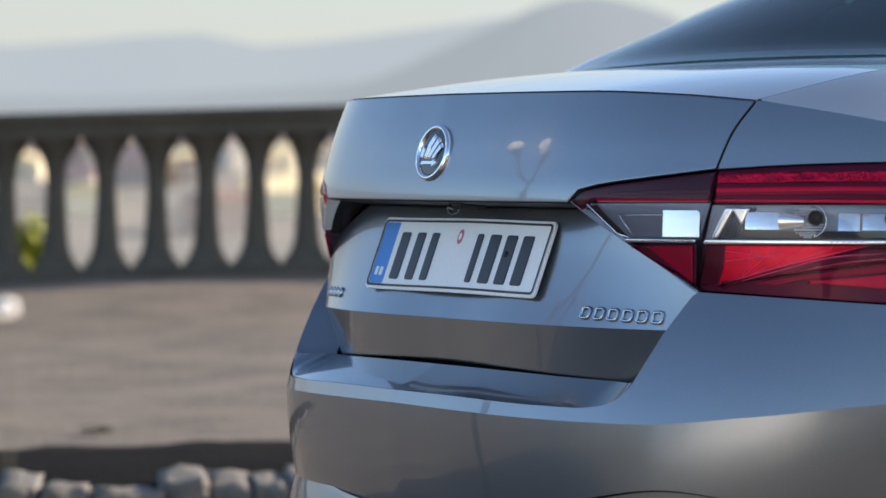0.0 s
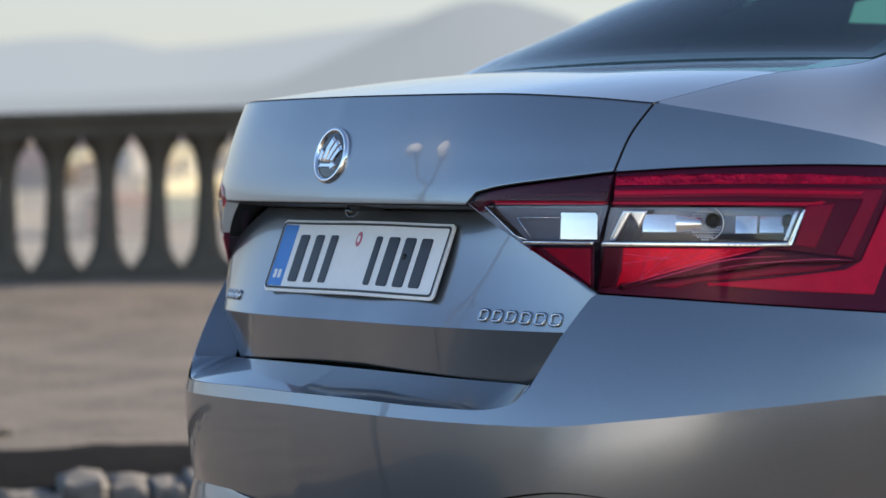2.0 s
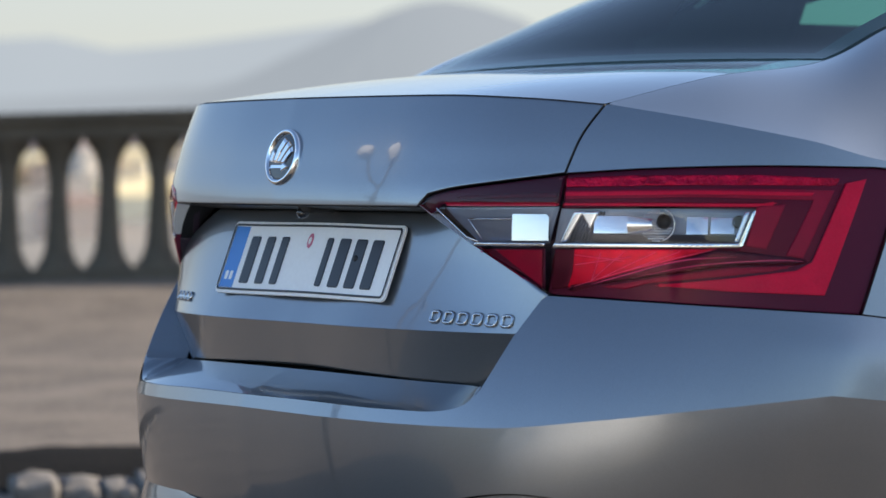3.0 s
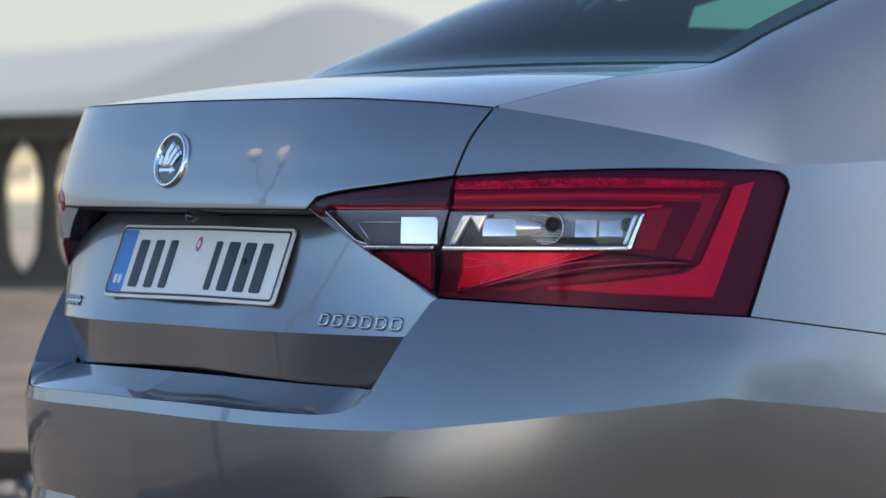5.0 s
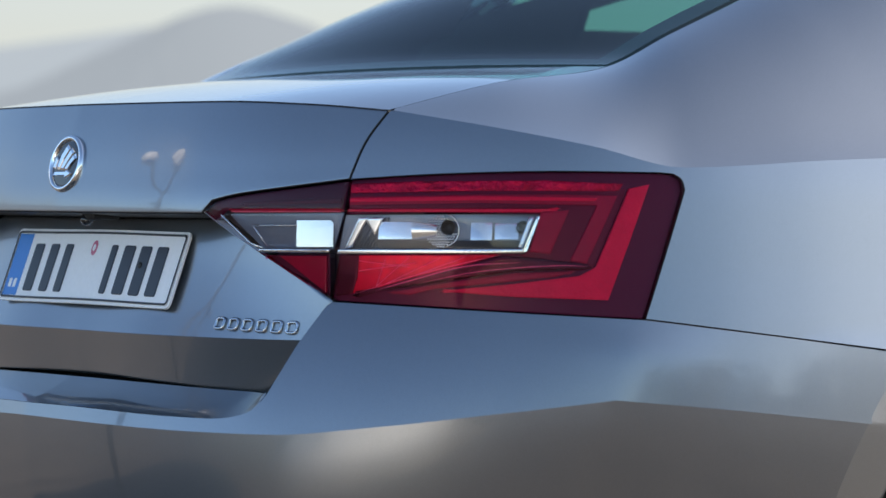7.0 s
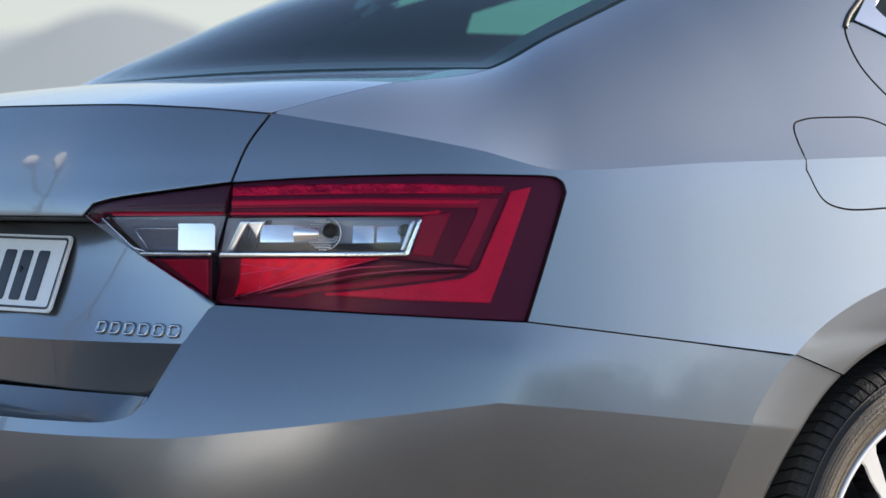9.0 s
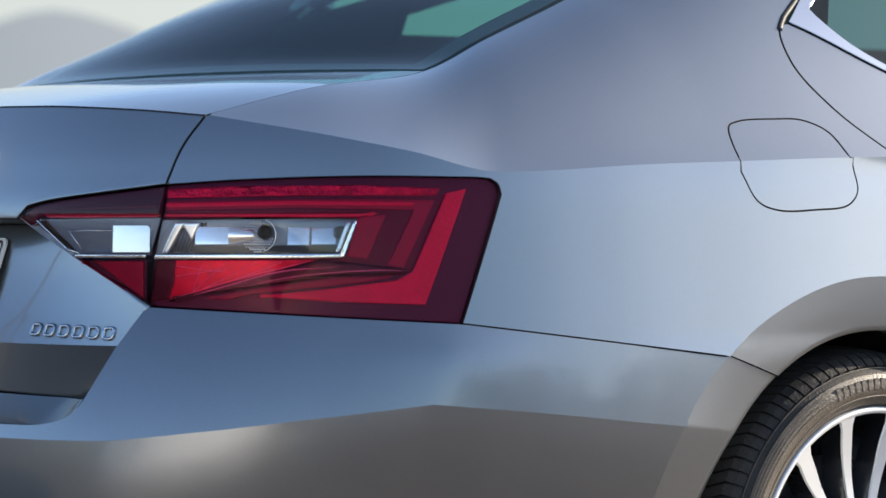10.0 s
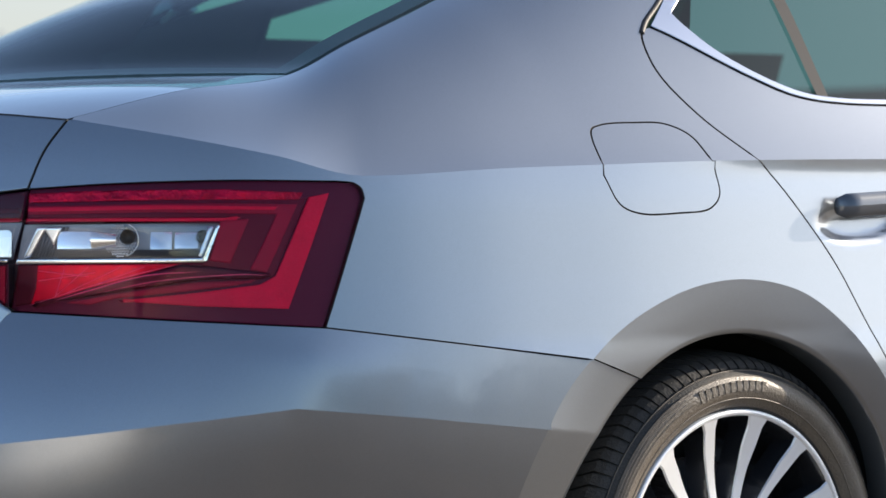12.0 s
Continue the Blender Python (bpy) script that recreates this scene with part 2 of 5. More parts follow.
def bounce_lane(m, start, along, half, color):
    """Blends a straight pale lane with ragged edges into a ground material, to brighten what the car mirrors."""
    nt = m.node_tree
    p = nt.nodes["Principled BSDF"]
    old = p.inputs["Base Color"].links[0].from_socket
    tc = nt.nodes.new("ShaderNodeTexCoord")
    wob = nt.nodes.new("ShaderNodeTexNoise")
    wob.inputs["Scale"].default_value = 1.3
    wob.inputs["Detail"].default_value = 7
    shift = nt.nodes.new("ShaderNodeVectorMath")
    shift.operation = "SUBTRACT"
    shift.inputs[1].default_value = (*start, 0)
    across = nt.nodes.new("ShaderNodeVectorMath")
    across.operation = "DOT_PRODUCT"
    across.inputs[1].default_value = (along[1], -along[0], 0)
    size = nt.nodes.new("ShaderNodeMath")
    size.operation = "ABSOLUTE"
    add = nt.nodes.new("ShaderNodeMath")
    add.operation = "MULTIPLY_ADD"
    add.inputs[1].default_value = 1.0
    fade = nt.nodes.new("ShaderNodeMapRange")
    fade.interpolation_type = "SMOOTHSTEP"
    fade.inputs["From Min"].default_value = half * 0.55 + 0.5
    fade.inputs["From Max"].default_value = half + 0.5
    fade.inputs["To Min"].default_value = 1
    fade.inputs["To Max"].default_value = 0
    nt.links.new(tc.outputs["Object"], wob.inputs["Vector"])
    nt.links.new(tc.outputs["Object"], shift.inputs[0])
    nt.links.new(shift.outputs["Vector"], across.inputs[0])
    nt.links.new(across.outputs["Value"], size.inputs[0])
    nt.links.new(wob.outputs["Fac"], add.inputs[0])
    nt.links.new(size.outputs["Value"], add.inputs[2])
    nt.links.new(add.outputs["Value"], fade.inputs["Value"])
    grit = nt.nodes.new("ShaderNodeTexVoronoi")
    grit.inputs["Scale"].default_value = 26
    shade = nt.nodes.new("ShaderNodeMapRange")
    shade.inputs["To Min"].default_value = 0.75
    shade.inputs["To Max"].default_value = 1.15
    sep = nt.nodes.new("ShaderNodeSeparateColor")
    tone = nt.nodes.new("ShaderNodeVectorMath")
    tone.operation = "SCALE"
    tone.inputs[0].default_value = color
    nt.links.new(tc.outputs["Object"], grit.inputs["Vector"])
    nt.links.new(grit.outputs["Color"], sep.inputs["Color"])
    nt.links.new(sep.outputs["Red"], shade.inputs["Value"])
    nt.links.new(shade.outputs["Result"], tone.inputs["Scale"])
    mix = nt.nodes.new("ShaderNodeMix")
    mix.data_type = "RGBA"
    nt.links.new(fade.outputs["Result"], mix.inputs["Factor"])
    nt.links.new(old, mix.inputs["A"])
    nt.links.new(tone.outputs["Vector"], mix.inputs["B"])
    nt.links.new(mix.outputs["Result"], p.inputs["Base Color"])


# pale strip out of view, added to lighten the wheel arch's reflection
bounce_lane(SAND, (5.6, 0.0), (.06, .998), 2.7, (0.42, 0.41, 0.395))
# for the added mound that brightens the bumper's reflection
BOUNCE_PALE = material("bounce_pale", (0.86, 0.82, 0.75), 0.95, grain=(5, 0.16), bump=0.6, bump_scale=45)


def fade_low(m, low, high, under):
    """Darkens the low rim of a heap, so that its mirror image ends softly."""
    nt = m.node_tree
    p = nt.nodes["Principled BSDF"]
    old = p.inputs["Base Color"].links[0].from_socket
    tc = nt.nodes.new("ShaderNodeTexCoord")
    sep = nt.nodes.new("ShaderNodeSeparateXYZ")
    fade = nt.nodes.new("ShaderNodeMapRange")
    fade.interpolation_type = "SMOOTHSTEP"
    fade.inputs["From Min"].default_value = low
    fade.inputs["From Max"].default_value = high
    mix = nt.nodes.new("ShaderNodeMix")
    mix.data_type = "RGBA"
    mix.inputs["A"].default_value = (*under, 1)
    nt.links.new(tc.outputs["Object"], sep.inputs["Vector"])
    nt.links.new(sep.outputs["Z"], fade.inputs["Value"])
    nt.links.new(fade.outputs["Result"], mix.inputs["Factor"])
    nt.links.new(old, mix.inputs["B"])
    nt.links.new(mix.outputs["Result"], p.inputs["Base Color"])


fade_low(BOUNCE_PALE, 0.0, 0.22, (0.20, 0.17, 0.13))
DARK_CHROME = material("dark_chrome", (0.50, 0.53, 0.57), 0.12, 1.0)
TRIM = material("bright_trim", (0.52, 0.55, 0.60), 0.16, 1.0)
# pale bluish leaf colour includes the haze over the distant trees
HAZED_LEAF = material("hazed_leaves", (0.40, 0.47, 0.46), 0.7, grain=(1.5, 0.3))


# ---------------------------------------------------------------- mesh tools
def mesh_object(name, bm, mat, parent=None, label="", smooth=True):
    me = bpy.data.meshes.new(name)
    bmesh.ops.recalc_face_normals(bm, faces=bm.faces) if smooth is None else None
    bm.to_mesh(me)
    bm.free()
    for m in (mat if isinstance(mat, (list, tuple)) else [mat]):
        me.materials.append(m)
    if mat is PAINT:
        me.materials.append(SEAM_DARK)
    me.polygons.foreach_set("use_smooth", [bool(smooth)] * len(me.polygons))
    ob = new(name, me)
    if parent is not None:
        ob.parent = parent
    if label:
        tagged(ob, label)
    return ob


def part(name, bm, mat, parent, label="", smooth=True):
    return mesh_object(name, bm, mat, parent, label, smooth)


def hermite(xs, ys, x):
    """Smooth interpolation through knots without overshoot."""
    n = len(xs)
    if x <= xs[0]:
        return ys[0]
    if x >= xs[-1]:
        return ys[-1]
    d = [(ys[i + 1] - ys[i]) / (xs[i + 1] - xs[i]) for i in range(n - 1)]
    i = max(k for k in range(n - 1) if xs[k] <= x)

    def slope(j):
        if j == 0:
            return d[0]
        if j == n - 1:
            return d[-1]
        return 0 if d[j - 1] * d[j] <= 0 else 2 * d[j - 1] * d[j] / (d[j - 1] + d[j])
    h = xs[i + 1] - xs[i]
    t = (x - xs[i]) / h
    return (1 + 2 * t) * (1 - t) ** 2 * ys[i] + t * (1 - t) ** 2 * h * slope(i) + t * t * (3 - 2 * t) * ys[i + 1] + t * t * (t - 1) * h * slope(i + 1)


def ease(a, b, x):
    t = min(1, max(0, (x - a) / (b - a)))
    return t * t * (3 - 2 * t)


def spline(points, n=12):
    """Centripetal curve through points (any dimension), n steps a span."""
    P = [np.array(p, float) for p in points]
    P = [2 * P[0] - P[1]] + P + [2 * P[-1] - P[-2]]
    out = []
    for i in range(1, len(P) - 2):
        p0, p1, p2, p3 = P[i - 1:i + 3]
        t1 = np.linalg.norm(p1 - p0) ** .5
        t2 = t1 + np.linalg.norm(p2 - p1) ** .5
        t3 = t2 + np.linalg.norm(p3 - p2) ** .5
        for k in range(n):
            t = t1 + (t2 - t1) * k / n
            a1 = (t1 - t) / t1 * p0 + t / t1 * p1
            a2 = (t2 - t) / (t2 - t1) * p1 + (t - t1) / (t2 - t1) * p2
            a3 = (t3 - t) / (t3 - t2) * p2 + (t - t2) / (t3 - t2) * p3
            b1 = (t2 - t) / t2 * a1 + t / t2 * a2
            b2 = (t3 - t) / (t3 - t1) * a2 + (t - t1) / (t3 - t1) * a3
            out.append((t2 - t) / (t2 - t1) * b1 + (t - t1) / (t2 - t1) * b2)
    out.append(P[-2])
    return np.array(out)


def curve2(*pts, n=8):
    return [tuple(p) for p in spline(pts, n)]


# ---------------------------------------------------------------- the body's surface
# u runs round the tail from the middle of the boot (0) along the side (to 3), z is the height
PLAN = spline(list(zip(
    [0, .2, .352, .45, .55, .63, .70, .76, .805, .84, .865, .885, .90, .91, .916, .916],
    [-.060, -.052, -.032, .003, .064, .121, .180, .244, .314, .40, .50, .64, .82, 1.0, 1.3, 3.2])))
PLAN_S = np.concatenate([[0], np.cumsum(np.linalg.norm(np.diff(PLAN, axis=0), axis=1))])
CREASE_U, CREASE_Z = [0, .503, .672, .854, 1.033, 1.185, 1.383, 2], [.572, .568, .583, .605, .620, .599, .574, .56]
REAR_Z, REAR_O = [.70, .80, .85, .88, .955, 1.0, 1.048], [.0, .009, .0165, .0195, .004, -.010, -.028]
SIDE_Z, SIDE_O = [.60, .65, .70, .75, .80, .85, .93, 1.0, 1.06], [.027, .0245, .019, .0125, .006, 0, -.010, -.024, -.045]
SHOULDER_U = [.653, .807, .958, 1.098, 1.355, 1.529, 1.763, 2.069, 3.2]
SHOULDER_Z = [1.030, 1.005, .977, .947, .958, .963, .969, .972, .975]


def plan(u):
    a, e = abs(u), .02
    def at(v):
        return np.interp(v, PLAN_S, PLAN[:, 0]), np.interp(v, PLAN_S, PLAN[:, 1])
    x, y = at(a)
    x1, y1 = at(a + e)
    x0, y0 = at(a - e) if a > e else (2 * x - x1, y1)
    tx, ty = x1 - x0, y1 - y0
    l = math.hypot(tx, ty)
    s = -1 if u < 0 else 1
    return s * x, y, s * ty / l, -tx / l


def crease(u):
    a = abs(u)
    if a > .86:
        return float(np.interp(a, [.86, .975, 1.15, 1.32, 1.5, 2], [.6060, .6193, .6010, .5808, .560, .53]))
    return hermite(CREASE_U, CREASE_Z, a)


def shoulder(u):
    return hermite(SHOULDER_U, SHOULDER_Z, abs(u))


def rear_offset(u, z):
    b, c = ease(.5, 1.05, abs(u)), crease(u)
    co = .075 * (1 - b) + .0305 * b
    if z < c:
        d = c - z
        return co - .62 * d * d - (.015 * (1 - b) + .10 * b) * d
    up = hermite(REAR_Z, REAR_O, z) * (1 - b) + hermite(SIDE_Z, SIDE_O, z) * b
    if z < .70:
        k = (z - c) / (.70 - c)
        return co + (up - co) * (k * k * .35 + k * .65)
    return up


def body(u, z, lift=0.0):
    x, y, nx, ny = plan(u)
    off = rear_offset(u, z) + lift
    if abs(u) > 1.45:
        off += .0058 * ease(1.45, 2.15, abs(u)) * max(0.0, 1 - max(0.0, shoulder(u) - z) / .034) ** 2
    return Vector((x + nx * off, y + ny * off, z))


def bumper_face(u, z, lift=0.0):
    """The bumper: rises evenly from its crease to the lamps and the seam, with an upright edge at the corner."""
    a, c = abs(u), crease(u)
    top = float(np.interp(a, [.45, .571, 1.024, 1.5], [.762, .762, .737, .70]))
    corner = .975 + .0475 * min(1.3, max(-1.5, (z - .62) / .11))
    ridge = .005 * max(0.0, 1 - abs(a - corner) / .16) * ease(.42, .60, z) * ease(top, top - .06, z) if z < top else 0.0
    if c < z < top:
        b, k = ease(.5, 1.05, a), (z - c) / (top - c)
        co = .075 * (1 - b) + .0305 * b
        up = hermite(REAR_Z, REAR_O, top) * (1 - b) + hermite(SIDE_Z, SIDE_O, top) * b
        x, y, nx, ny = plan(u)
        p = .62 + .17 * ease(.95, 1.15, a)
        off = co + (up - co) * (p * k + (1 - p) * k * k) + lift + ridge
        return Vector((x + nx * off, y + ny * off, z))
    return body(u, z, lift + ridge)


def lamp_edge(z):
    """u of the lamp's inner edge on the boot lid at height z."""
    return float(np.interp(z, [.70, .757, .823, .884], [.539, .571, .465, .368]))


def lid_face(u, z, lift=0.0):
    """The hollow face that carries the plate, under the overhang."""
    hollow = hermite([.70, .739, .84, .88], [.008, .029, .076, .094], z) * (1 - .64 * ease(.24, .62, abs(u))) - .010 * ease(0, .24, abs(u)) * ease(.50, .28, abs(u))
    out = .026 * ease(.30, .55, abs(u))
    return body(u, z, lift - hollow - .004) + Vector((.80 * out if u > 0 else -.80 * out, -.585 * out, 0))


def lid_tuck(u, z, lift=0.0):
    """The lid below its fold: it draws in behind the bumper towards its lower edge."""
    back = .021 * ease(.30, .55, abs(u)) * min(1, (.70 - z) / .07)
    return lid_face(u, .70, lift - .15 * (.70 - z)) + Vector((-.80 * back if u > 0 else .80 * back, .585 * back, z - .70))


UPPER_U = [.653, .807, .958, 1.098, 1.355, 1.529, 1.763, 2.069, 3.0]
UPPER_TOP = spline([tuple(body(.653, 1.030)), (.59, .33, 1.073), (.58, .54, 1.10), (.576, .66, 1.15), (.571, .78, 1.197),
                    (.562, .89, 1.24), (.55, 1.15, 1.335), (.545, 1.45, 1.41), (.54, 2.36, 1.46)], 8)


def upper(s, k, lift=0.0):
    """The flank above the shoulder line: s runs forward (0 to 8), k from the shoulder (0) to the rear window's edge and the roof (1)."""
    a = abs(s)
    u = hermite(list(range(9)), UPPER_U, a)
    low = body(u, shoulder(u))
    j = min(a * 8, 63.999)
    i = int(j)
    top = UPPER_TOP[i] * (1 - (j - i)) + UPPER_TOP[i + 1] * (j - i)
    p = low * (1 - k) + Vector(top) * k
    p += Vector((.75, -.1, .65)) * float(.24 * k * k * (1 - k) * ease(0, 5.5, a) + lift)
    return Vector((p.x if s >= 0 else -p.x, p.y, p.z))


def resample(poly, step):
    out = []
    for (a, b), (c, d) in zip(poly, poly[1:] + poly[:1]):
        if math.hypot(c - a, d - b) < 2e-4:
            continue
        n = max(1, math.ceil(math.hypot(c - a, d - b) / step - 1e-6))
        out += [(a + (c - a) * k / n, b + (d - b) * k / n) for k in range(n)]
    return out


def inset(poly, d):
    """The closed outline (counter-clockwise) shrunk by d."""
    P = np.array(poly)
    a, b = P - np.roll(P, 1, 0), np.roll(P, -1, 0) - P
    na = np.stack([-a[:, 1], a[:, 0]], 1)
    nb = np.stack([-b[:, 1], b[:, 0]], 1)
    na /= np.linalg.norm(na, axis=1)[:, None] + 1e-12
    nb /= np.linalg.norm(nb, axis=1)[:, None] + 1e-12
    n = na + nb
    l = np.linalg.norm(n, axis=1)[:, None] + 1e-9
    n /= l
    c = np.clip((n * na).sum(1), .45, 1)[:, None]
    return [tuple(p) for p in P + n * d / c]


def area(poly):
    return sum(a * d - c * b for (a, b), (c, d) in zip(poly, poly[1:] + poly[:1])) / 2


def fill(outline, step):
    """Triangulates the inside of an outline with an even grid."""
    from_poly = np.array(outline)
    lo, hi = from_poly.min(0), from_poly.max(0)
    gx, gy = np.meshgrid(np.arange(lo[0] + step / 2, hi[0], step), np.arange(lo[1] + step / 2, hi[1], step))
    g = np.stack([gx.ravel(), gy.ravel()], 1)
    a, b = from_poly, np.roll(from_poly, -1, 0)
    if len(g):
        inside = np.zeros(len(g), bool)
        near = np.full(len(g), 1e9)
        for p, q in zip(a, b):
            hit = ((p[1] > g[:, 1]) != (q[1] > g[:, 1]))
            with np.errstate(divide="ignore", invalid="ignore"):
                xi = (q[0] - p[0]) * (g[:, 1] - p[1]) / (q[1] - p[1]) + p[0]
            inside ^= hit & (g[:, 0] < xi)
            e = q - p
            t = np.clip(((g - p) @ e) / max(e @ e, 1e-12), 0, 1)
            near = np.minimum(near, np.linalg.norm(g - p - t[:, None] * e, axis=1))
        g = g[inside & (near > step * .45)]
    pts = [Vector(p) for p in outline] + [Vector(p) for p in g]
    n = len(outline)
    v, _, f, *_ = delaunay_2d_cdt(pts, [(i, (i + 1) % n) for i in range(n)], [list(range(n))], 1, 1e-7)
    return [(p.x, p.y) for p in v], f


def strip(bm, rows):
    """Quads between rows of points."""
    V = [[bm.verts.new(p) for p in r] for r in rows]
    for r, q in zip(V, V[1:]):
        for i in range(len(r) - 1):
            bm.faces.new((r[i], r[i + 1], q[i + 1], q[i]))
    return bm


def box(bm, m, sx, sy, sz, bevel=0.0):
    """A box of that size at the pose m, centred."""
    r = bmesh.ops.create_cube(bm, size=1, matrix=m @ Matrix.Diagonal((sx, sy, sz, 1)))
    if bevel:
        e = list({e for v in r["verts"] for e in v.link_edges})
        bmesh.ops.bevel(bm, geom=e, offset=bevel, segments=2, affect="EDGES", profile=.6)
    return bm


def tube(bm, path, radius, n=8, closed=False):
    """A round bar along a path of points; radius may be a list."""
    P = [Vector(p) for p in path]
    rings = []
    for i, p in enumerate(P):
        a = P[i - 1] if (i or closed) else p
        b = P[(i + 1) % len(P)] if (i + 1 < len(P) or closed) else p
        t = (b - a).normalized()
        x = t.cross(Vector((.13, .21, .97))).normalized()
        y = t.cross(x)
        r = float(radius[i] if isinstance(radius, (list, tuple)) else radius)
        rings.append([bm.verts.new(p + r * (math.cos(k * math.tau / n) * x + math.sin(k * math.tau / n) * y)) for k in range(n)])
    m = len(rings)
    for i in range(m if closed else m - 1):
        a, b = rings[i], rings[(i + 1) % m]
        for k in range(n):
            bm.faces.new((a[k], a[(k + 1) % n], b[(k + 1) % n], b[k]))
    if not closed:
        bm.faces.new(rings[0][::-1])
        bm.faces.new(rings[-1])
    return bm


def lathe(bm, profile, m=Matrix(), n=96, angle=math.tau):
    """Turns a profile of (radius, height) round the local z axis."""
    full = angle > math.tau - 1e-6
    rings = [[bm.verts.new(m @ Vector((r * math.cos(angle * k / n), r * math.sin(angle * k / n), h))) for r, h in profile] for k in range(n if full else n + 1)]
    for k in range(n):
        a, b = rings[k], rings[(k + 1) % len(rings)]
        for i in range(len(profile) - 1):
            bm.faces.new((a[i], b[i], b[i + 1], a[i + 1]))
    return bm


# ---------------------------------------------------------------- the car
def sheet(bm, poly, surf, step=.014, gap=.0009, depth=.022, roll=.0004, side=1, keep=None):
    """A pressed panel on surf: outline shrunk by the gap, edge rolled over and turned in, but for the points that keep() names."""
    if area(poly) < 0:
        poly = poly[::-1]
    poly = resample(poly, step)
    hold = [bool(keep and keep(p)) for p in poly]
    def ring(d):
        return [p if h else q for p, q, h in zip(poly, inset(poly, d), hold)]
    core, inner, mid, outer = ring(gap + roll * 1.4 + .0022), ring(gap + roll * 1.4), ring(gap + roll * .4), ring(gap)
    pts, tris = fill(core, step)
    key = {(round(p[0], 6), round(p[1], 6)): i for i, p in enumerate(pts)}
    vs = [bm.verts.new(surf(side * p[0], p[1])) for p in pts]
    flip = side < 0
    for t in tris:
        bm.faces.new([vs[i] for i in (reversed(t) if flip else t)])
    n = len(poly)
    prev = []
    for i, p in enumerate(core):
        j = key.get((round(p[0], 6), round(p[1], 6)))
        prev.append(vs[j] if j is not None else bm.verts.new(surf(side * p[0], p[1])))
    for r, lift in ((inner, 0.0), (mid, -roll * .35), (outer, -roll), (outer, -depth)):
        cur = [prev[i] if hold[i] else bm.verts.new(surf(side * p[0], p[1], lift)) for i, p in enumerate(r)]
        for i in range(n):
            j = (i + 1) % n
            quad = [prev[j], prev[i], cur[i], cur[j]]
            uniq = [v for k, v in enumerate(quad) if v not in quad[:k]]
            if len(uniq) >= 3:
                try:
                    f = bm.faces.new(uniq[::-1] if flip else uniq)
                except ValueError:
                    continue
                if depth < .03 and (lift == -depth or (lift < 0 and roll < .002)):
                    f.material_index = 1
                if lift == -depth or (roll < .0006 and r is mid):
                    e = bm.edges.get((prev[i], prev[j]))
                    if e:
                        e.smooth = False
        prev = cur
    return bm


SX, SK = .17, .40


def flank(a, b, lift=0.0):
    return upper(a / SX, b / SK, lift)


def fl(*pts):
    return [(s * SX, k * SK) for s, k in pts]


def mirror(pts):
    return [(-u, z) for u, z in reversed(pts)]


def lip(u):
    return hermite([0, .173, .376, .529, .653], [1.0475, 1.047, 1.046, 1.040, 1.030], abs(u))


def shoulder_line(a, b, n=40):
    return [(a + (b - a) * k / n, shoulder(a + (b - a) * k / n)) for k in range(n + 1)]


def crease_line(a, b, n=60):
    return [(a + (b - a) * k / n, crease(a + (b - a) * k / n)) for k in range(n + 1)]


WHEEL_U, WHEEL_Z, WHEEL_Y = 1.795, .33, 1.150
AXLE_Y = 1.187


R_IN = .373


def flare_radius(t):
    """Outer radius of the flare at t radians from straight ahead, over the top."""
    return hermite([-20, 20, 45, 60, 75, 110, 130, 147, 165, 190], [.405, .41, .425, .442, .4545, .457, .465, .473, .471, .470], math.degrees(t))


def arch(a, b, n=24, r=0.0):
    """Arc about the rear wheel in the side's plane, at the flare's outer edge or at radius r; degrees from straight ahead, over the top, to the rear."""
    out = []
    for k in range(n + 1):
        t = radians(a + (b - a) * k / n)
        rr = r or flare_radius(t)
        out.append((WHEEL_U + rr * math.cos(t), WHEEL_Z + rr * math.sin(t)))
    return out


def flare_depth(u, z):
    """How far across the flare a point lies: 0 at its outer edge, 1 at the arch."""
    t = math.atan2(z - WHEEL_Z, abs(u) - WHEEL_U)
    t = t if t > -1.2 else t + math.tau
    out = flare_radius(t)
    return (out - math.hypot(abs(u) - WHEEL_U, z - WHEEL_Z)) / (out - R_IN)


SEAM = curve2((0.603, 0.931), (0.623, 0.9851), (0.653, 1.03))
LAMP_TOP_IN = curve2((0.386, 0.899), (0.421, 0.907), (0.504, 0.918), (0.603, 0.93))
LAMP_TOP_OUT = curve2((0.603, 0.93), (0.724, 0.937), (0.885, 0.941), (1.056, 0.939)) + curve2((1.079, 0.937), (1.091, 0.929), (1.095, 0.915), n=4)
LAMP_BOTTOM = curve2((0.571, 0.7567), (0.726, 0.7489), (0.884, 0.7402), (1.024, 0.7315))
LOW_SEAM = [(0.571, 0.7567), (0.532, 0.6955), (0.497, 0.6244)]
BUMPER_SEAM = curve2((1.024, 0.7315), (1.228, 0.7048), (1.4803, 0.6722))
FLARE_HIT = 132.5
DOOR_LOW = curve2((1.861, 0.9691), (1.916, 0.916), (2.010, 0.8081), (2.064, 0.7218), (2.118, 0.6360))
DOOR_UP = curve2((6.377, 0), (6.066, 0.190), (5.917, 0.361), (5.926, 0.483), (5.994, 0.534), (6.166, 0.596), (6.609, .739), (7.231, .831), (7.937, .856))
FLAP_LOW = [(1.534, shoulder(1.534))] + curve2((1.532, 0.947), (1.559, 0.903), (1.597, 0.889), (1.677, 0.889), (1.745, 0.896), (1.767, 0.917), (1.762, 0.956)) + [(1.764, shoulder(1.764))]
FLAP_UP = curve2((5.98, 0), (5.938, 0.095), (5.795, 0.155), (5.536, 0.178), (5.237, 0.185), (5.128, 0.162), (5.02, 0.0))


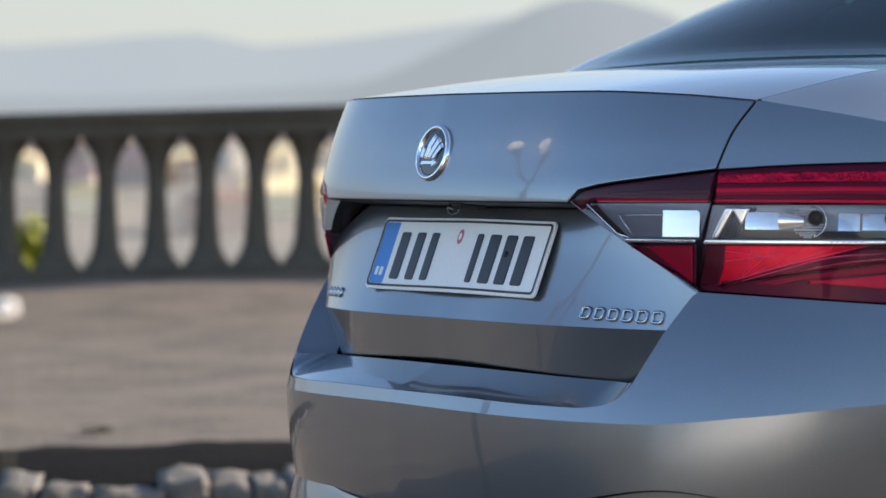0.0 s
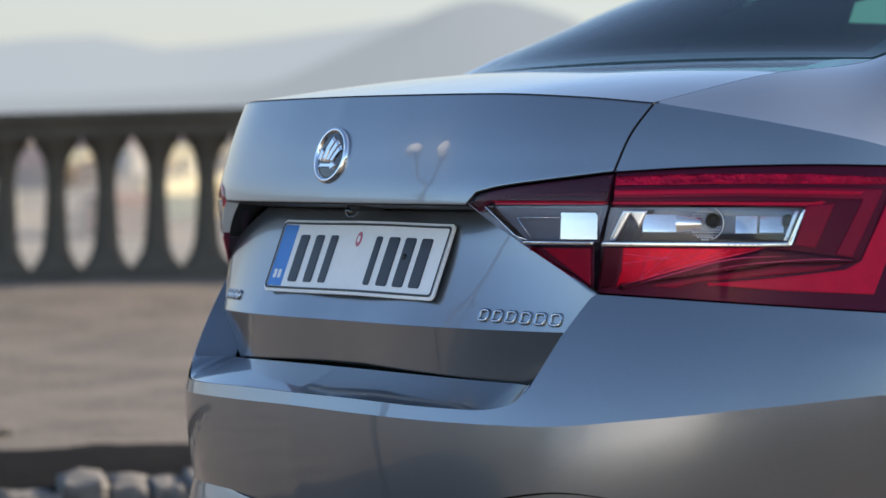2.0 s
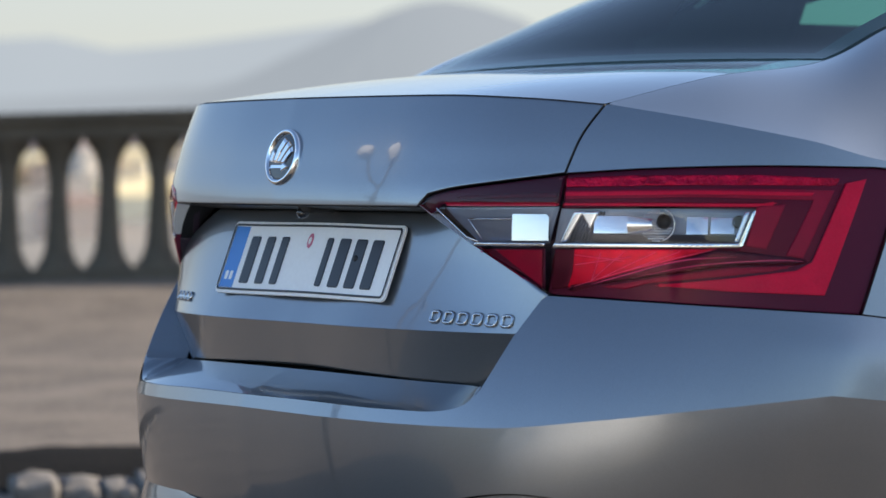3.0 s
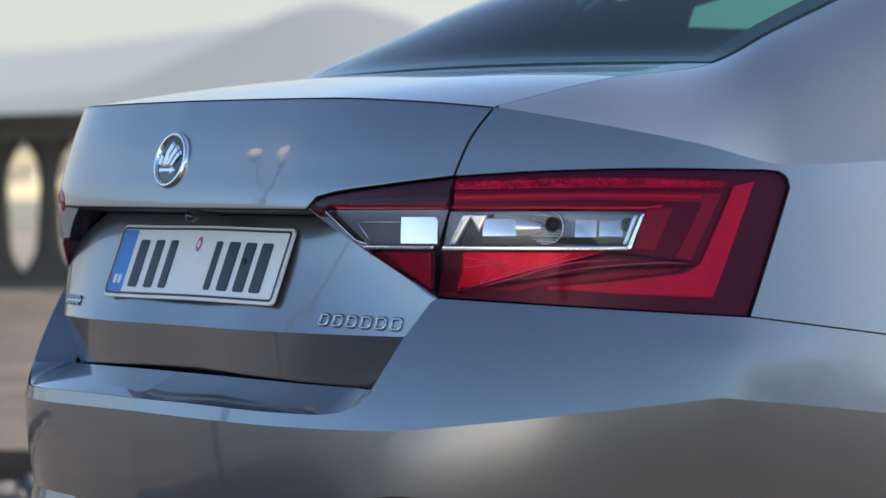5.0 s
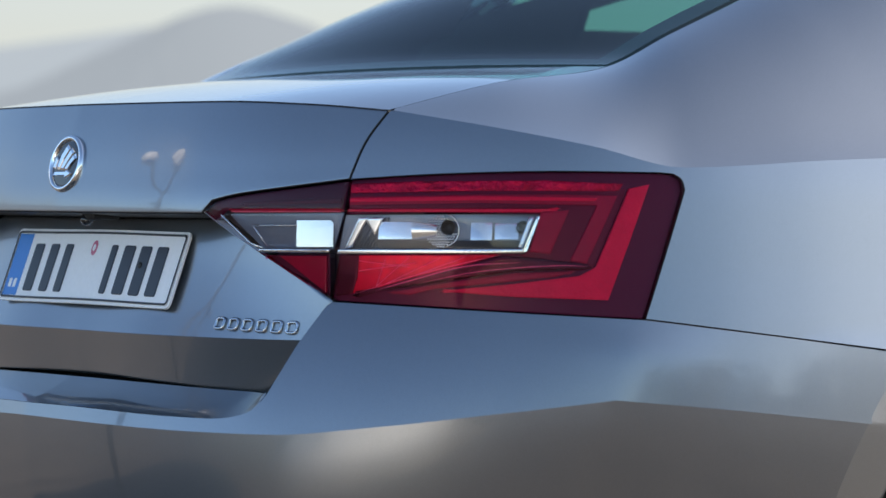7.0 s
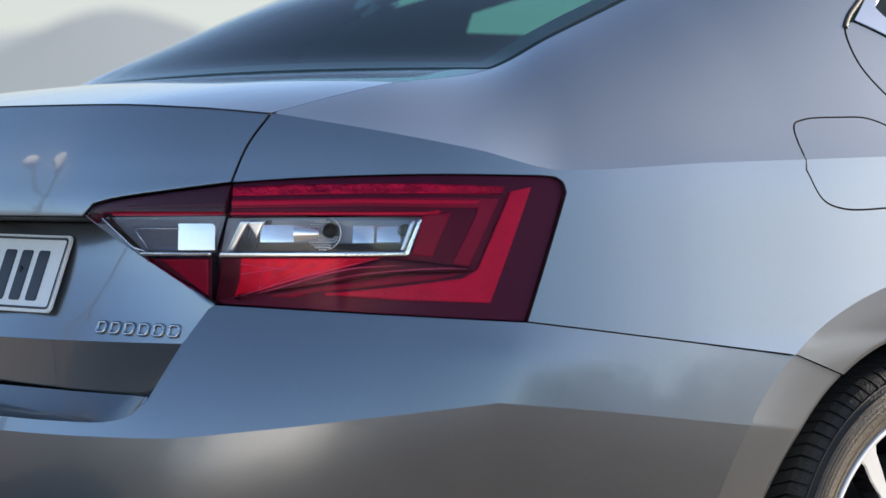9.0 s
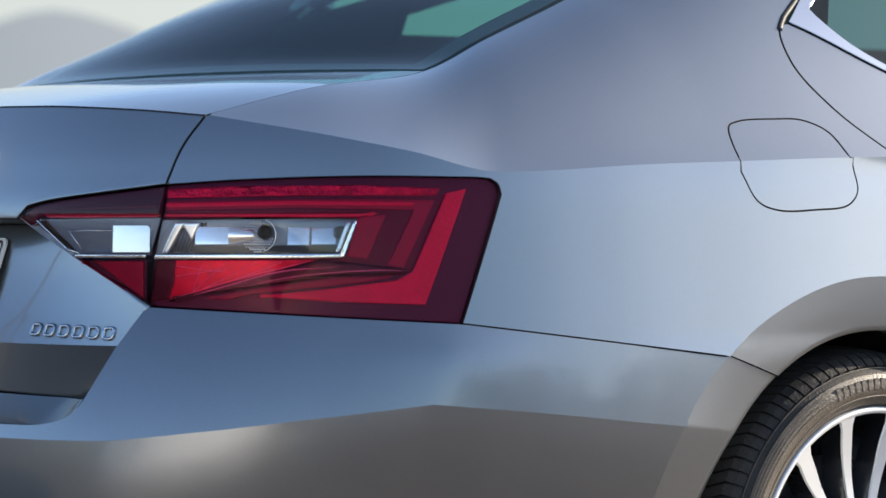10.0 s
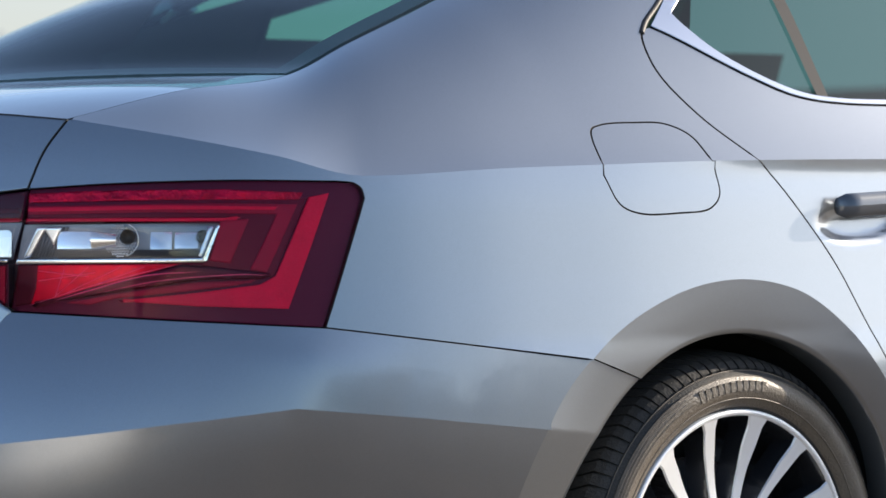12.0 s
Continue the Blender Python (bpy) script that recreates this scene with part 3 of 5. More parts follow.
def on_shoulder(p):
    return abs(p[1] - shoulder(p[0])) < 1.5e-3


def on_crease(p):
    return abs(p[1] - crease(p[0])) < 1.5e-3


def on_arch(p):
    return abs(flare_depth(*p)) < .035


def on_base(p):
    return p[1] < 1e-4


car = tagged(new("car"), "grey metallic liftback car parked on a sandy road", "car")

# boot lid: upper skin with its lip, hollow face, tuck below the crease
bm = bmesh.new()
lid_top = [(u, lip(u)) for u in np.linspace(.653, -.653, 60)]
lid_edge = [(u, .880) for u in np.linspace(-.368, .368, 24)]
sheet(bm, LAMP_TOP_IN + SEAM[1:] + lid_top[1:] + mirror(SEAM)[1:] + mirror(LAMP_TOP_IN)[1:] + lid_edge, body, roll=.0010, gap=.0012)
lid = part("boot_lid", bm, PAINT, car, "grey metallic boot lid with a sharp lip")


def glass_base(x):
    return Vector((x, .50 + .04 * (x / .58) ** 2, 1.108 - .008 * (x / .58) ** 2))


def edge_of_upper(s):
    j = min(s * 8, 63.999)
    i = int(j)
    p = UPPER_TOP[i] * (1 - (j - i)) + UPPER_TOP[i + 1] * (j - i)
    return Vector(p)


def deck(c, k):
    """The boot's deck from the lip (k 0) to the rear window (k 1)."""
    def flat(q):
        a = body(q * .649, lip(q * .649), -.0045)
        return a.lerp(glass_base(q * .578), float(k))
    e = edge_of_upper(2 * k ** 1.05)
    e.x -= .0025
    p = flat(c)
    d = e - flat(1.0)
    blend = abs(c) ** 5
    p += Vector((d.x if c > 0 else -d.x, d.y, d.z)) * float(blend)
    p.z += .006 * math.sin(math.pi * k) * (1 - blend)
    return p


bm = bmesh.new()
strip(bm, [[deck(c, k) for c in np.linspace(-1, 1, 81)] for k in np.linspace(0, 1, 20)])
part("boot_deck", bm, PAINT, lid)

bm = bmesh.new()
face = [(u, .872) for u in np.linspace(.363, -.363, 30)] + [(-0.465, 0.8229), (-0.568, 0.7567), (-0.529, 0.7002)] + [(u, .7002) for u in np.linspace(-.5, .5, 40)] + [(0.529, 0.7002), (0.568, 0.7567), (0.465, 0.8229)]
sheet(bm, face, lid_face, gap=.0003, roll=.002, depth=.006, keep=lambda p: p[1] < .7006)
part("plate_panel", bm, PAINT, lid)
bm = bmesh.new()
tuck = [(u, .700) for u in np.linspace(-.529, .529, 40)] + [(0.513, 0.6160)] + [(u, .633 - .068 * u * u) for u in np.linspace(.48, -.48, 40)] + [(-0.513, 0.6160)]
sheet(bm, tuck, lid_tuck, gap=.0002, roll=.002, keep=lambda p: p[1] > .6994)
part("lower_lid", bm, PAINT, lid)
# dark wall between the lamps and the hollow face
for g in (1, -1):
    bm = bmesh.new()
    edge = [(lamp_edge(z) + .001, z) for z in np.linspace(.757, .884, 24)]
    near, far = [body(g * u, z, -.002) for u, z in edge], [lid_face(g * u, z, -.004) for u, z in edge]
    fold = [p.lerp(q, .32) for p, q in zip(near, far)]
    strip(bm, [fold, far])
    part("lamp_wall", bm, DARK, lid)
    for a, b, mat in ((0, 13, MID_RED), (13, 23, PALE_LENS)):
        bm = bmesh.new()
        strip(bm, [near[a:b + 1], fold[a:b + 1]])
        part("lamp_flank", bm, mat, lid, "turned-in flank of the lamp lens")
# underside of the overhang, dark
bm = bmesh.new()
strip(bm, [[body(u, .8805, -.003) for u in np.linspace(-.38, .38, 50)], [lid_face(u, .872, -.01) for u in np.linspace(-.38, .38, 50)]])
part("overhang", bm, DARK, lid)

# rear window with its dark border
def rear_glass(c, k, lift=0.0):
    e = 2 * 8 + k * (7.6 - 2) * 8
    i = int(e)
    edge = UPPER_TOP[i] * (1 - (e - i)) + UPPER_TOP[min(i + 1, 64)] * (e - i)
    b = glass_base(c * .578)
    s = Vector((edge[0] * c, edge[1], edge[2]))
    s.y += (b.y - .54) * (1 - k)
    s.z += (b.z - 1.10) * (1 - k) + (.008 + .042 * ease(0, .35, k)) * (1 - c * c) * ease(-.02, .12, k) + lift
    s.y -= .02 * (1 - c * c) * ease(0, .5, k)
    return s


bm = bmesh.new()
strip(bm, [[rear_glass(c, k, .001) for c in np.linspace(-.985, .985, 41)] for k in np.linspace(0.008, 1, 30)])
window = part("rear_window", bm, GLASS, lid, "dark tinted rear window")
for g in (-1, 1):
    bm = bmesh.new()
    strip(bm, [[rear_glass(g * c, k, -.002) for c in np.linspace(.90 + .02 * k, .995, 6)] for k in np.linspace(0, 1, 30)])
    part("window_border", bm, DARK, window)
bm = bmesh.new()
strip(bm, [[rear_glass(c, k, -.002) for c in np.linspace(-.99, .99, 41)] for k in np.linspace(0, .05, 4)])
part("window_border", bm, DARK, window)

# roof
bm = bmesh.new()
strip(bm, [[Vector((x * .545, 1.40 + .95 * k * 1.6, 1.408 + .055 * ease(0, .8, k) + .03 * (1 - x * x))) for x in np.linspace(-1, 1, 21)] for k in np.linspace(0, 1, 16)])
part("roof", bm, PAINT, car)


def lip_curve(x):
    x = max(0.0, min(1.05, x))
    return .88 * x + .12 * x * x


def flare_strip(bm, surf, side, a, b, b_in):
    """The flared lip round the wheel arch, from the outer edge in and over the rim."""
    out, inn = arch(a, b, 110), arch(a, b_in, 110, R_IN)
    rows = []
    for k in np.linspace(0, 1, 12):
        rows.append([surf(side * (p[0] + (q[0] - p[0]) * k), p[1] + (q[1] - p[1]) * k) for p, q in zip(out, inn)])
    rows.append([surf(side * q[0], q[1], -.004) for q in arch(a, b_in, 110, R_IN - .002)])
    rows.append([surf(side * q[0], q[1], -.05) for q in arch(a, b_in, 110, R_IN - .002)])
    if (side < 0) == (b > a):
        rows = rows[::-1]
    strip(bm, rows)


for g, where in ((1, "right"), (-1, "left")):
    # quarter panel: below the shoulder line, the flank above it, and the wheel-arch flare
    bm = bmesh.new()
    low = (SEAM + shoulder_line(.653, 1.534)[1:] + FLAP_LOW[1:-1] + shoulder_line(1.764, 1.862, 6) + DOOR_LOW[1:]
           + arch(43, FLARE_HIT, 40) + BUMPER_SEAM[::-1] + LAMP_TOP_OUT[::-1])
    sheet(bm, low, body, side=g, keep=lambda p: (on_shoulder(p) and p[0] > .656) or (on_arch(p) and p[1] > .60))
    high = fl((0.02, 0)) + fl(*[(s, 0) for s in np.linspace(.1, 5.02, 40)]) + fl(*FLAP_UP[::-1])[1:-1] + fl((5.98, 0), (6.2, 0)) + fl(*DOOR_UP) + fl(*[(s, 1) for s in np.linspace(7.95, .04, 70)])
    sheet(bm, high, flank, step=.016, side=g, keep=on_base)
    def flare(u, z, lift=0.0):
        return body(u, max(z, .02), lift - .020 * lip_curve(flare_depth(u, z)))
    flare_strip(bm, flare, g, -12, FLARE_HIT - .12, FLARE_HIT - 8.62)
    quarter = part("quarter_panel", bm, PAINT, car, "grey metallic quarter panel with a flared wheel arch")
    bm = bmesh.new()
    sheet(bm, FLAP_LOW + shoulder_line(1.764, 1.534, 12)[1:-1], body, side=g, keep=on_shoulder)
    sheet(bm, fl(*FLAP_UP) + fl(*[(s, 0) for s in np.linspace(5.1, 5.9, 8)]), flank, step=.012, side=g, keep=on_base)
    part("fuel_flap" if g > 0 else "flap_cover", bm, PAINT, quarter)
    # rear door
    bm = bmesh.new()
    low = shoulder_line(1.862, 3.0, 24) + [(3.0, .24)] + arch(-11, 43, 20) + DOOR_LOW[::-1][1:]
    def scooped(u, z, lift=0.0):
        """The door skin with the hollow behind its handle."""
        r = math.hypot((abs(u) - 2.080) / .112, (z - .871 - .06 * (abs(u) - 2.08)) / .034)
        return body(u, z, lift - .008 * ease(1.0, .62, r))
    sheet(bm, low, scooped, step=.008, side=g, keep=on_shoulder)
    sill = curve2((6.028, 0.523), (6.408, 0.372), (6.645, 0.289), (6.856, 0.225), (7.067, 0.194), (7.216, 0.185), (7.9, .182))
    high = fl(*[(s, 0) for s in np.linspace(6.377, 7.9, 16)]) + fl(*sill[::-1]) + fl(*[p for p in DOOR_UP if p[1] < .524][::-1])
    sheet(bm, high, flank, step=.016, side=g, keep=on_base)
    door = part("rear_door", bm, PAINT, car, "grey metallic rear door")
    # joints across the shoulder line
    for a, b in ((FLAP_LOW[:2], fl(*FLAP_UP[-2:])), (FLAP_LOW[::-1][:2], fl(*FLAP_UP[:2])), (DOOR_LOW[:2], fl(*DOOR_UP[:2]))):
        low_pts = [body(g * p[0], p[1], -.0006) for p in a]
        high_pts = [flank(g * p[0], p[1], -.0006) for p in b]
        low_pts.sort(key=lambda v: v.z)
        high_pts.sort(key=lambda v: v.z)
        near = low_pts[-1].lerp(low_pts[0], min(1, .018 / max(1e-6, (low_pts[0] - low_pts[-1]).length)))
        far = high_pts[0].lerp(high_pts[-1], min(1, .018 / max(1e-6, (high_pts[-1] - high_pts[0]).length)))
        bm = bmesh.new()
        tube(bm, [near, low_pts[-1], high_pts[0], far], .0013, 6)
        part("joint", bm, SEAM_DARK, quarter)
    sill_in = curve2((6.240, 0.553), (6.272, 0.518), (6.441, 0.404), (6.871, 0.244), (7.075, 0.210), (7.222, 0.202), (7.9, .198))
    bm = bmesh.new()
    sheet(bm, fl(*sill) + fl(*sill_in[::-1]) + fl((6.363, 0.598), (6.622, .704), (6.429, .703), (6.207, 0.597)), lambda a, b, l=0.0: flank(a, b, l + .003), step=.010, side=g, gap=.0004)
    part("window_trim", bm, TRIM, door, "bright chrome window trim")
    bm = bmesh.new()
    sheet(bm, fl(*sill_in) + fl((7.887, .847), (7.232, .822), (6.616, .722), (6.363, 0.598)), lambda a, b, l=0.0: flank(a, b, l - .008), step=.02, side=g, gap=0.0, roll=.0005, depth=.002)
    pane = part("side_window", bm, SIDE_GLASS, door, "green-tinted side window")
    bm = bmesh.new()
    strip(bm, [[flank(s * SX, k * SK, -.004) * 1.0 if g > 0 else Vector((-flank(s * SX, k * SK, -.004).x, *flank(s * SX, k * SK, -.004).yz)) for s in (7.00, 7.02, 7.045)] for k in np.linspace(.196, .828, 12)])
    part("window_post", bm, SEAM_DARK, door)
    bm = bmesh.new()
    tube(bm, [flank(g * s * SX, k * SK, -.002) for s, k in DOOR_UP if .50 < k < .75], .0055, 8)
    part("window_seal", bm, DARK, door, "black rubber seal")

# bumper: shoulder above the crease, step under the lid, lower skin
bm = bmesh.new()
NOTCH = curve2((0, .591), (.161, .591), (.359, .588), (.445, .590), (.478, .601), (0.497, 0.6244))
flare_low = [p for p in arch(FLARE_HIT, 180, 40) if p[1] > crease(p[0])]
half = LOW_SEAM[::-1][1:] + LAMP_BOTTOM[1:] + BUMPER_SEAM[1:] + flare_low[1:]
tip = flare_low[-1][0]
full = NOTCH[1:] + half + crease_line(tip, -tip, 140) + mirror(half) + mirror(NOTCH)[:-1]
sheet(bm, full, bumper_face, depth=.07, keep=lambda p: on_crease(p) or on_arch(p) or (abs(p[0]) < .49 and p[1] < .615))
rear_low = [p for p in arch(FLARE_HIT, 185, 60) if p[1] < crease(p[0])]
VALANCE = curve2((0, .405), (.20, .420), (.40, .450), (.55, .474), (.75, .440), (1.0, .38), (1.33, .34))
full = crease_line(-tip, tip, 140) + [p for p in rear_low if p[1] > .33] + VALANCE[::-1] + mirror(VALANCE[:-1])[:-1] + mirror([p for p in rear_low if p[1] > .33])
sheet(bm, full, bumper_face, step=.018, keep=lambda p: on_crease(p) or on_arch(p))
for g in (1, -1):
    def bumper_flare(u, z, lift=0.0):
        return bumper_face(u, max(z, .02), lift - .020 * lip_curve(flare_depth(u, z)))
    flare_strip(bm, bumper_flare, g, 185, FLARE_HIT + .12, FLARE_HIT - 8.38)
valance_bm = bmesh.new()
sheet(valance_bm, VALANCE + [(1.33, .22), (-1.33, .22)] + mirror(VALANCE)[:-1], lambda u, z, l=0.0: body(u, z, l - .008 + .45 * max(0.0, .44 - z)), step=.02)
bumper = part("rear_bumper", bm, PAINT, car, "grey metallic rear bumper with a sharp crease")
part("valance", valance_bm, PAINT, bumper)
bm = bmesh.new()


def step_face(u, k):
    """From the notch edge (k 0) up and in under the lid (k 1)."""
    z0 = hermite([p[0] for p in NOTCH], [p[1] for p in NOTCH], abs(u))
    z1 = max(z0 + .004, .6285 - .030 * u * u)
    deep = .068 * min(1, (z1 - z0) / .034) * ease(.4975, .470, abs(u))
    return bumper_face(u, z0 + (z1 - z0) * k, -.0008 - deep * (.05 + .95 * k))


us = np.linspace(-.4965, .4965, 150)
strip(bm, [[step_face(u, k) for u in us] for k in np.linspace(0, 1, 14)])
part("bumper_step", bm, PAINT, bumper)

# dark inner shell that closes the joints
bm = bmesh.new()
us = np.linspace(-2.9, 2.9, 150)
strip(bm, [[body(u, z, -.030 - .10 * (1 - ease(.5, .75, abs(u))) * (.55 < z < .93)) for u in us] for z in (.24, .40, .54, .58, .62, .66, .69, .72, .80, .88, .92, .95)])
for f in [f for f in bm.faces if f.calc_center_median().z < .76 and math.hypot(f.calc_center_median().y - WHEEL_Y, f.calc_center_median().z - WHEEL_Z) < .40 and abs(f.calc_center_median().x) > .7]:
    bm.faces.remove(f)
for g in (1, -1):
    strip(bm, [[upper(g * s, k, -.03) for s in np.linspace(.3, 6.1, 40)] for k in np.linspace(0, .95, 8)])
part("inner_shell", bm, CAVITY, car)
for g in (1, -1):
    bm = bmesh.new()
    lathe(bm, [(.392, .0), (.40, -.05), (.40, -.32), (.05, -.32)], Matrix.Translation((g * .885, WHEEL_Y, WHEEL_Z)) @ pose(0, 0, 0, 0, 90 * g, 0), 64)
    part("wheel_housing", bm, CAVITY, car)


# ---------------------------------------------------------------- tail lamps
def lifted(surf, d):
    return lambda u, z, lift=0.0: surf(u, z, lift + d)


CLEAR_OUT = [(0.607, 0.877), (0.726, 0.8799), (0.872, 0.878), (0.856, 0.832), (0.588, 0.8309)]
SPLIT = curve2((0.603, 0.93), (0.593, 0.87), (0.571, 0.7567), n=4)
# red light bars behind the lens: outline, material, depth
BARS = [
    ("inner_base", [(0.603, .9115), (0.792, .9150), (1.008, .9165), (0.953, .805), (0.930, .8), (0.850, .822), (0.905, .8890), (0.603, .8890)], "DIM_RED", -.0072),
    ("light_bar", [(1.010, 0.917), (1.042, 0.923), (0.973, 0.759), (0.843, 0.764), (0.731, 0.772), (0.843, 0.783), (0.933, 0.794), (0.956, 0.806)], "RED", -.004),
    ("light_bar", [(0.603, 0.9245), (0.700, 0.928), (0.880, 0.929), (1.002, 0.924), (0.995, 0.913), (0.880, 0.914), (0.792, 0.914), (0.603, 0.911)], "SPARK_RED", -.006),
    ("light_bar", [(0.604, 0.906), (0.792, 0.909), (0.890, 0.909), (0.992, 0.907), (0.943, 0.811), (0.919, 0.815), (0.960, 0.893), (0.792, 0.897), (0.604, 0.894)], "MID_RED", -.004),
    ("light_bar", [(0.604, 0.904), (0.792, 0.907), (0.962, 0.904), (0.957, 0.899), (0.792, 0.901), (0.604, 0.898)], "RED", -.0025),
    ("light_bar", [(0.878, 0.884), (0.919, 0.887), (0.891, 0.824), (0.862, 0.828)], "MID_RED", -.003),
    ("light_bar", [(0.602, 0.8885), (0.740, 0.8890), (0.910, 0.8885), (0.876, 0.8835), (0.601, 0.8845)], "RED", -.004),
    ("dark_facet", [(0.586, 0.8225), (0.616, 0.8228), (0.612, 0.790), (0.604, 0.768), (0.578, 0.764)], "DARK_RED", -.0045),
    ("reflector_facet", [(0.590, 0.8225), (0.822, 0.8245), (0.772, 0.809), (0.629, 0.770), (0.588, 0.766)], "FACET_RED", -.006),
    ("reflector_facet", [(0.655, 0.769), (0.731, 0.782), (0.843, 0.798), (0.930, 0.800), (0.900, 0.793), (0.838, 0.786), (0.725, 0.775), (0.690, 0.766)], "MID_RED", -.005),
]
MATS = {"RED": RED, "DIM_RED": DIM_RED, "MID_RED": MID_RED, "SPARK_RED": SPARK_RED, "DARK_RED": DARK_RED, "FACET_RED": FACET_RED}
for g in (1, -1):
    lamp = tagged(new("tail_lamp"), "red and clear tail lamp with stepped light bars")
    lamp.parent = car
    # outer lamp on the body
    shape = [(0.598, 0.9295)] + LAMP_TOP_OUT[1:] + LAMP_BOTTOM[::-1] + SPLIT[::-1][1:-1]
    bm = bmesh.new()
    sheet(bm, shape, lifted(body, -.040), side=g, gap=.002, depth=.01)
    part("housing", bm, HOUSING, lamp)
    ring = LAMP_TOP_OUT + LAMP_BOTTOM[::-1] + [(0.588, 0.8239), (0.856, 0.826), (0.875, 0.88), (0.726, 0.8829), (0.601, 0.88)]
    bm = bmesh.new()
    sheet(bm, ring, lifted(body, -.009), side=g, gap=.0008, depth=.030, step=.012)
    part("plum_base", bm, HOUSING, lamp, "dark plum lamp base")
    bm = bmesh.new()
    sheet(bm, ring, body, side=g, gap=.0007, depth=.010, roll=.0012, step=.010)
    part("red_lens", bm, RED_LENS, lamp, "glossy dark red lens")
    bm = bmesh.new()
    sheet(bm, CLEAR_OUT, body, side=g, gap=.0002, depth=.004, roll=.0008, step=.010)
    part("clear_lens", bm, CLEAR_LENS, lamp, "clear lens over silver reflectors")
    for name, poly, mat, d in BARS:
        bm = bmesh.new()
        sheet(bm, poly, lifted(body, d), side=g, gap=.0002, depth=.006, roll=.0007, step=.010)
        part(name, bm, MATS[mat], lamp)
    bm = bmesh.new()
    sheet(bm, [(0.584, 0.8239), (0.854, 0.826), (0.858, 0.832), (0.877, 0.878), (0.872, 0.878), (0.855, 0.8325), (0.587, 0.8309)], lifted(body, .0008), side=g, gap=.0002, depth=.008, roll=.0012, step=.008)
    part("chrome_strip", bm, CHROME, lamp, "thin chrome strip")
    # dark ridge that runs back into a point; pale tubes draw the highlights on its edges
    bm = bmesh.new()
    sheet(bm, [(0.772, 0.811), (0.823, 0.8235), (0.873, 0.8195), (0.946, 0.8105), (0.951, 0.8055), (0.934, 0.8020), (0.843, 0.800), (0.731, 0.784), (0.600, 0.764), (0.689, 0.790)], lifted(body, -.003), side=g, gap=.0004, depth=.008, roll=.002, step=.010)
    part("ridge", bm, DARK_RED, lamp, "dark red pointed ridge")
    for pts, wide in ((((0.604, 0.766), (0.689, 0.7915), (0.772, 0.8125), (0.823, 0.8240)), .0007), (((0.640, 0.7725), (0.689, 0.786), (0.772, 0.8075), (0.850, 0.8130)), .0011),
                      (((0.700, 0.7820), (0.790, 0.8000), (0.905, 0.8085), (0.945, 0.8070)), .0006)):
        bm = bmesh.new()
        tube(bm, [body(g * u, z, -.0015) for u, z in curve2(*pts, n=5)], [wide * (.05 + .95 * max(0, math.sin(math.pi * k / (len(curve2(*pts, n=5)) - 1)))) for k in range(len(curve2(*pts, n=5)))], 6)
        part("ridge_highlight", bm, PINK_EDGE, lamp)
    # fine rays on the lower facet
    for u0, z0, u1, z1 in ((.640, .778, .655, .818), (.640, .778, .690, .820), (.655, .782, .735, .819), (.610, .815, .690, .806), (.615, .800, .700, .812), (.700, .795, .770, .820)):
        bm = bmesh.new()
        tube(bm, [body(g * u0, z0, -.0055), body(g * (u0 + u1) / 2, (z0 + z1) / 2, -.005), body(g * u1, z1, -.0055)], .0005, 5)
        part("facet_ray", bm, PINK_EDGE, lamp)
    # reflector chamber
    bm = bmesh.new()
    sheet(bm, [(0.591, 0.88), (0.877, 0.882), (0.863, 0.829), (0.578, 0.8289)], lifted(body, -.024), side=g, gap=.0, depth=.004, step=.012)
    part("chamber", bm, SILVER_GREY, lamp)
    # curved silver cups
    for u0, u1, z0, z1, lean in ((.644, .693, .8455, .870, .1), (.778, .808, .8445, .869, .25), (.812, .846, .8455, .868, -.15)):
        bm = bmesh.new()
        rows = []
        for k in np.linspace(0, 1, 10):
            row = []
            for a in np.linspace(0, 1, 12):
                d = -.008 - .007 * k ** 1.3 - .0035 * ((a - .5 + lean) * 1.6) ** 2
                row.append(body(g * (u0 + (u1 - u0) * a), z0 + (z1 - z0) * k, d))
            rows.append(row)
        strip(bm, rows)
        part("reflector_cup", bm, REFLECTOR, lamp, "silver reflector cup")
    # lower skirt under the cups
    bm = bmesh.new()
    strip(bm, [[body(g * u, z, -.010 - .014 * k) for u in np.linspace(.640, .850, 24)] for k, z in zip(np.linspace(1, 0, 5), np.linspace(.8315, .8435, 5))])
    part("skirt", bm, SILVER_GREY, lamp)
    bm = bmesh.new()
    strip(bm, [[body(g * u, .8575 + .0125 * q * (1 - .35 * a), -.010 + .005 * math.cos(q * 1.5)) for q in np.linspace(-1, 1, 11)] for a, u in zip(np.linspace(0, 1, 8), np.linspace(.694, .730, 8))])
    part("reflector_neck", bm, SATIN, lamp)
    # knurled disc round the bulb
    bm = bmesh.new()
    for i in range(-6, 7):
        for j in range(-6, 7):
            du, dz = .0040 * (i + .5 * (j % 2)), .0036 * j
            if math.hypot(du, dz) < .0225 and math.hypot(du - .012, dz - .006) > .0105:
                bmesh.ops.create_icosphere(bm, subdivisions=1, radius=.0019, matrix=Matrix.Translation(body(g * (.734 + du), .8565 + dz, -.013)))
    tagged(part("knurled_disc", bm, REFLECTOR, lamp, "knurled silver disc"), kind="stuff")
    n_out = (body(g * .744, .8615, .1) - body(g * .744, .8615)).normalized()
    m = Matrix.Translation(body(g * .746, .8625, -.016)) @ Vector((0, 0, 1)).rotation_difference(n_out).to_matrix().to_4x4()
    bm = bmesh.new()
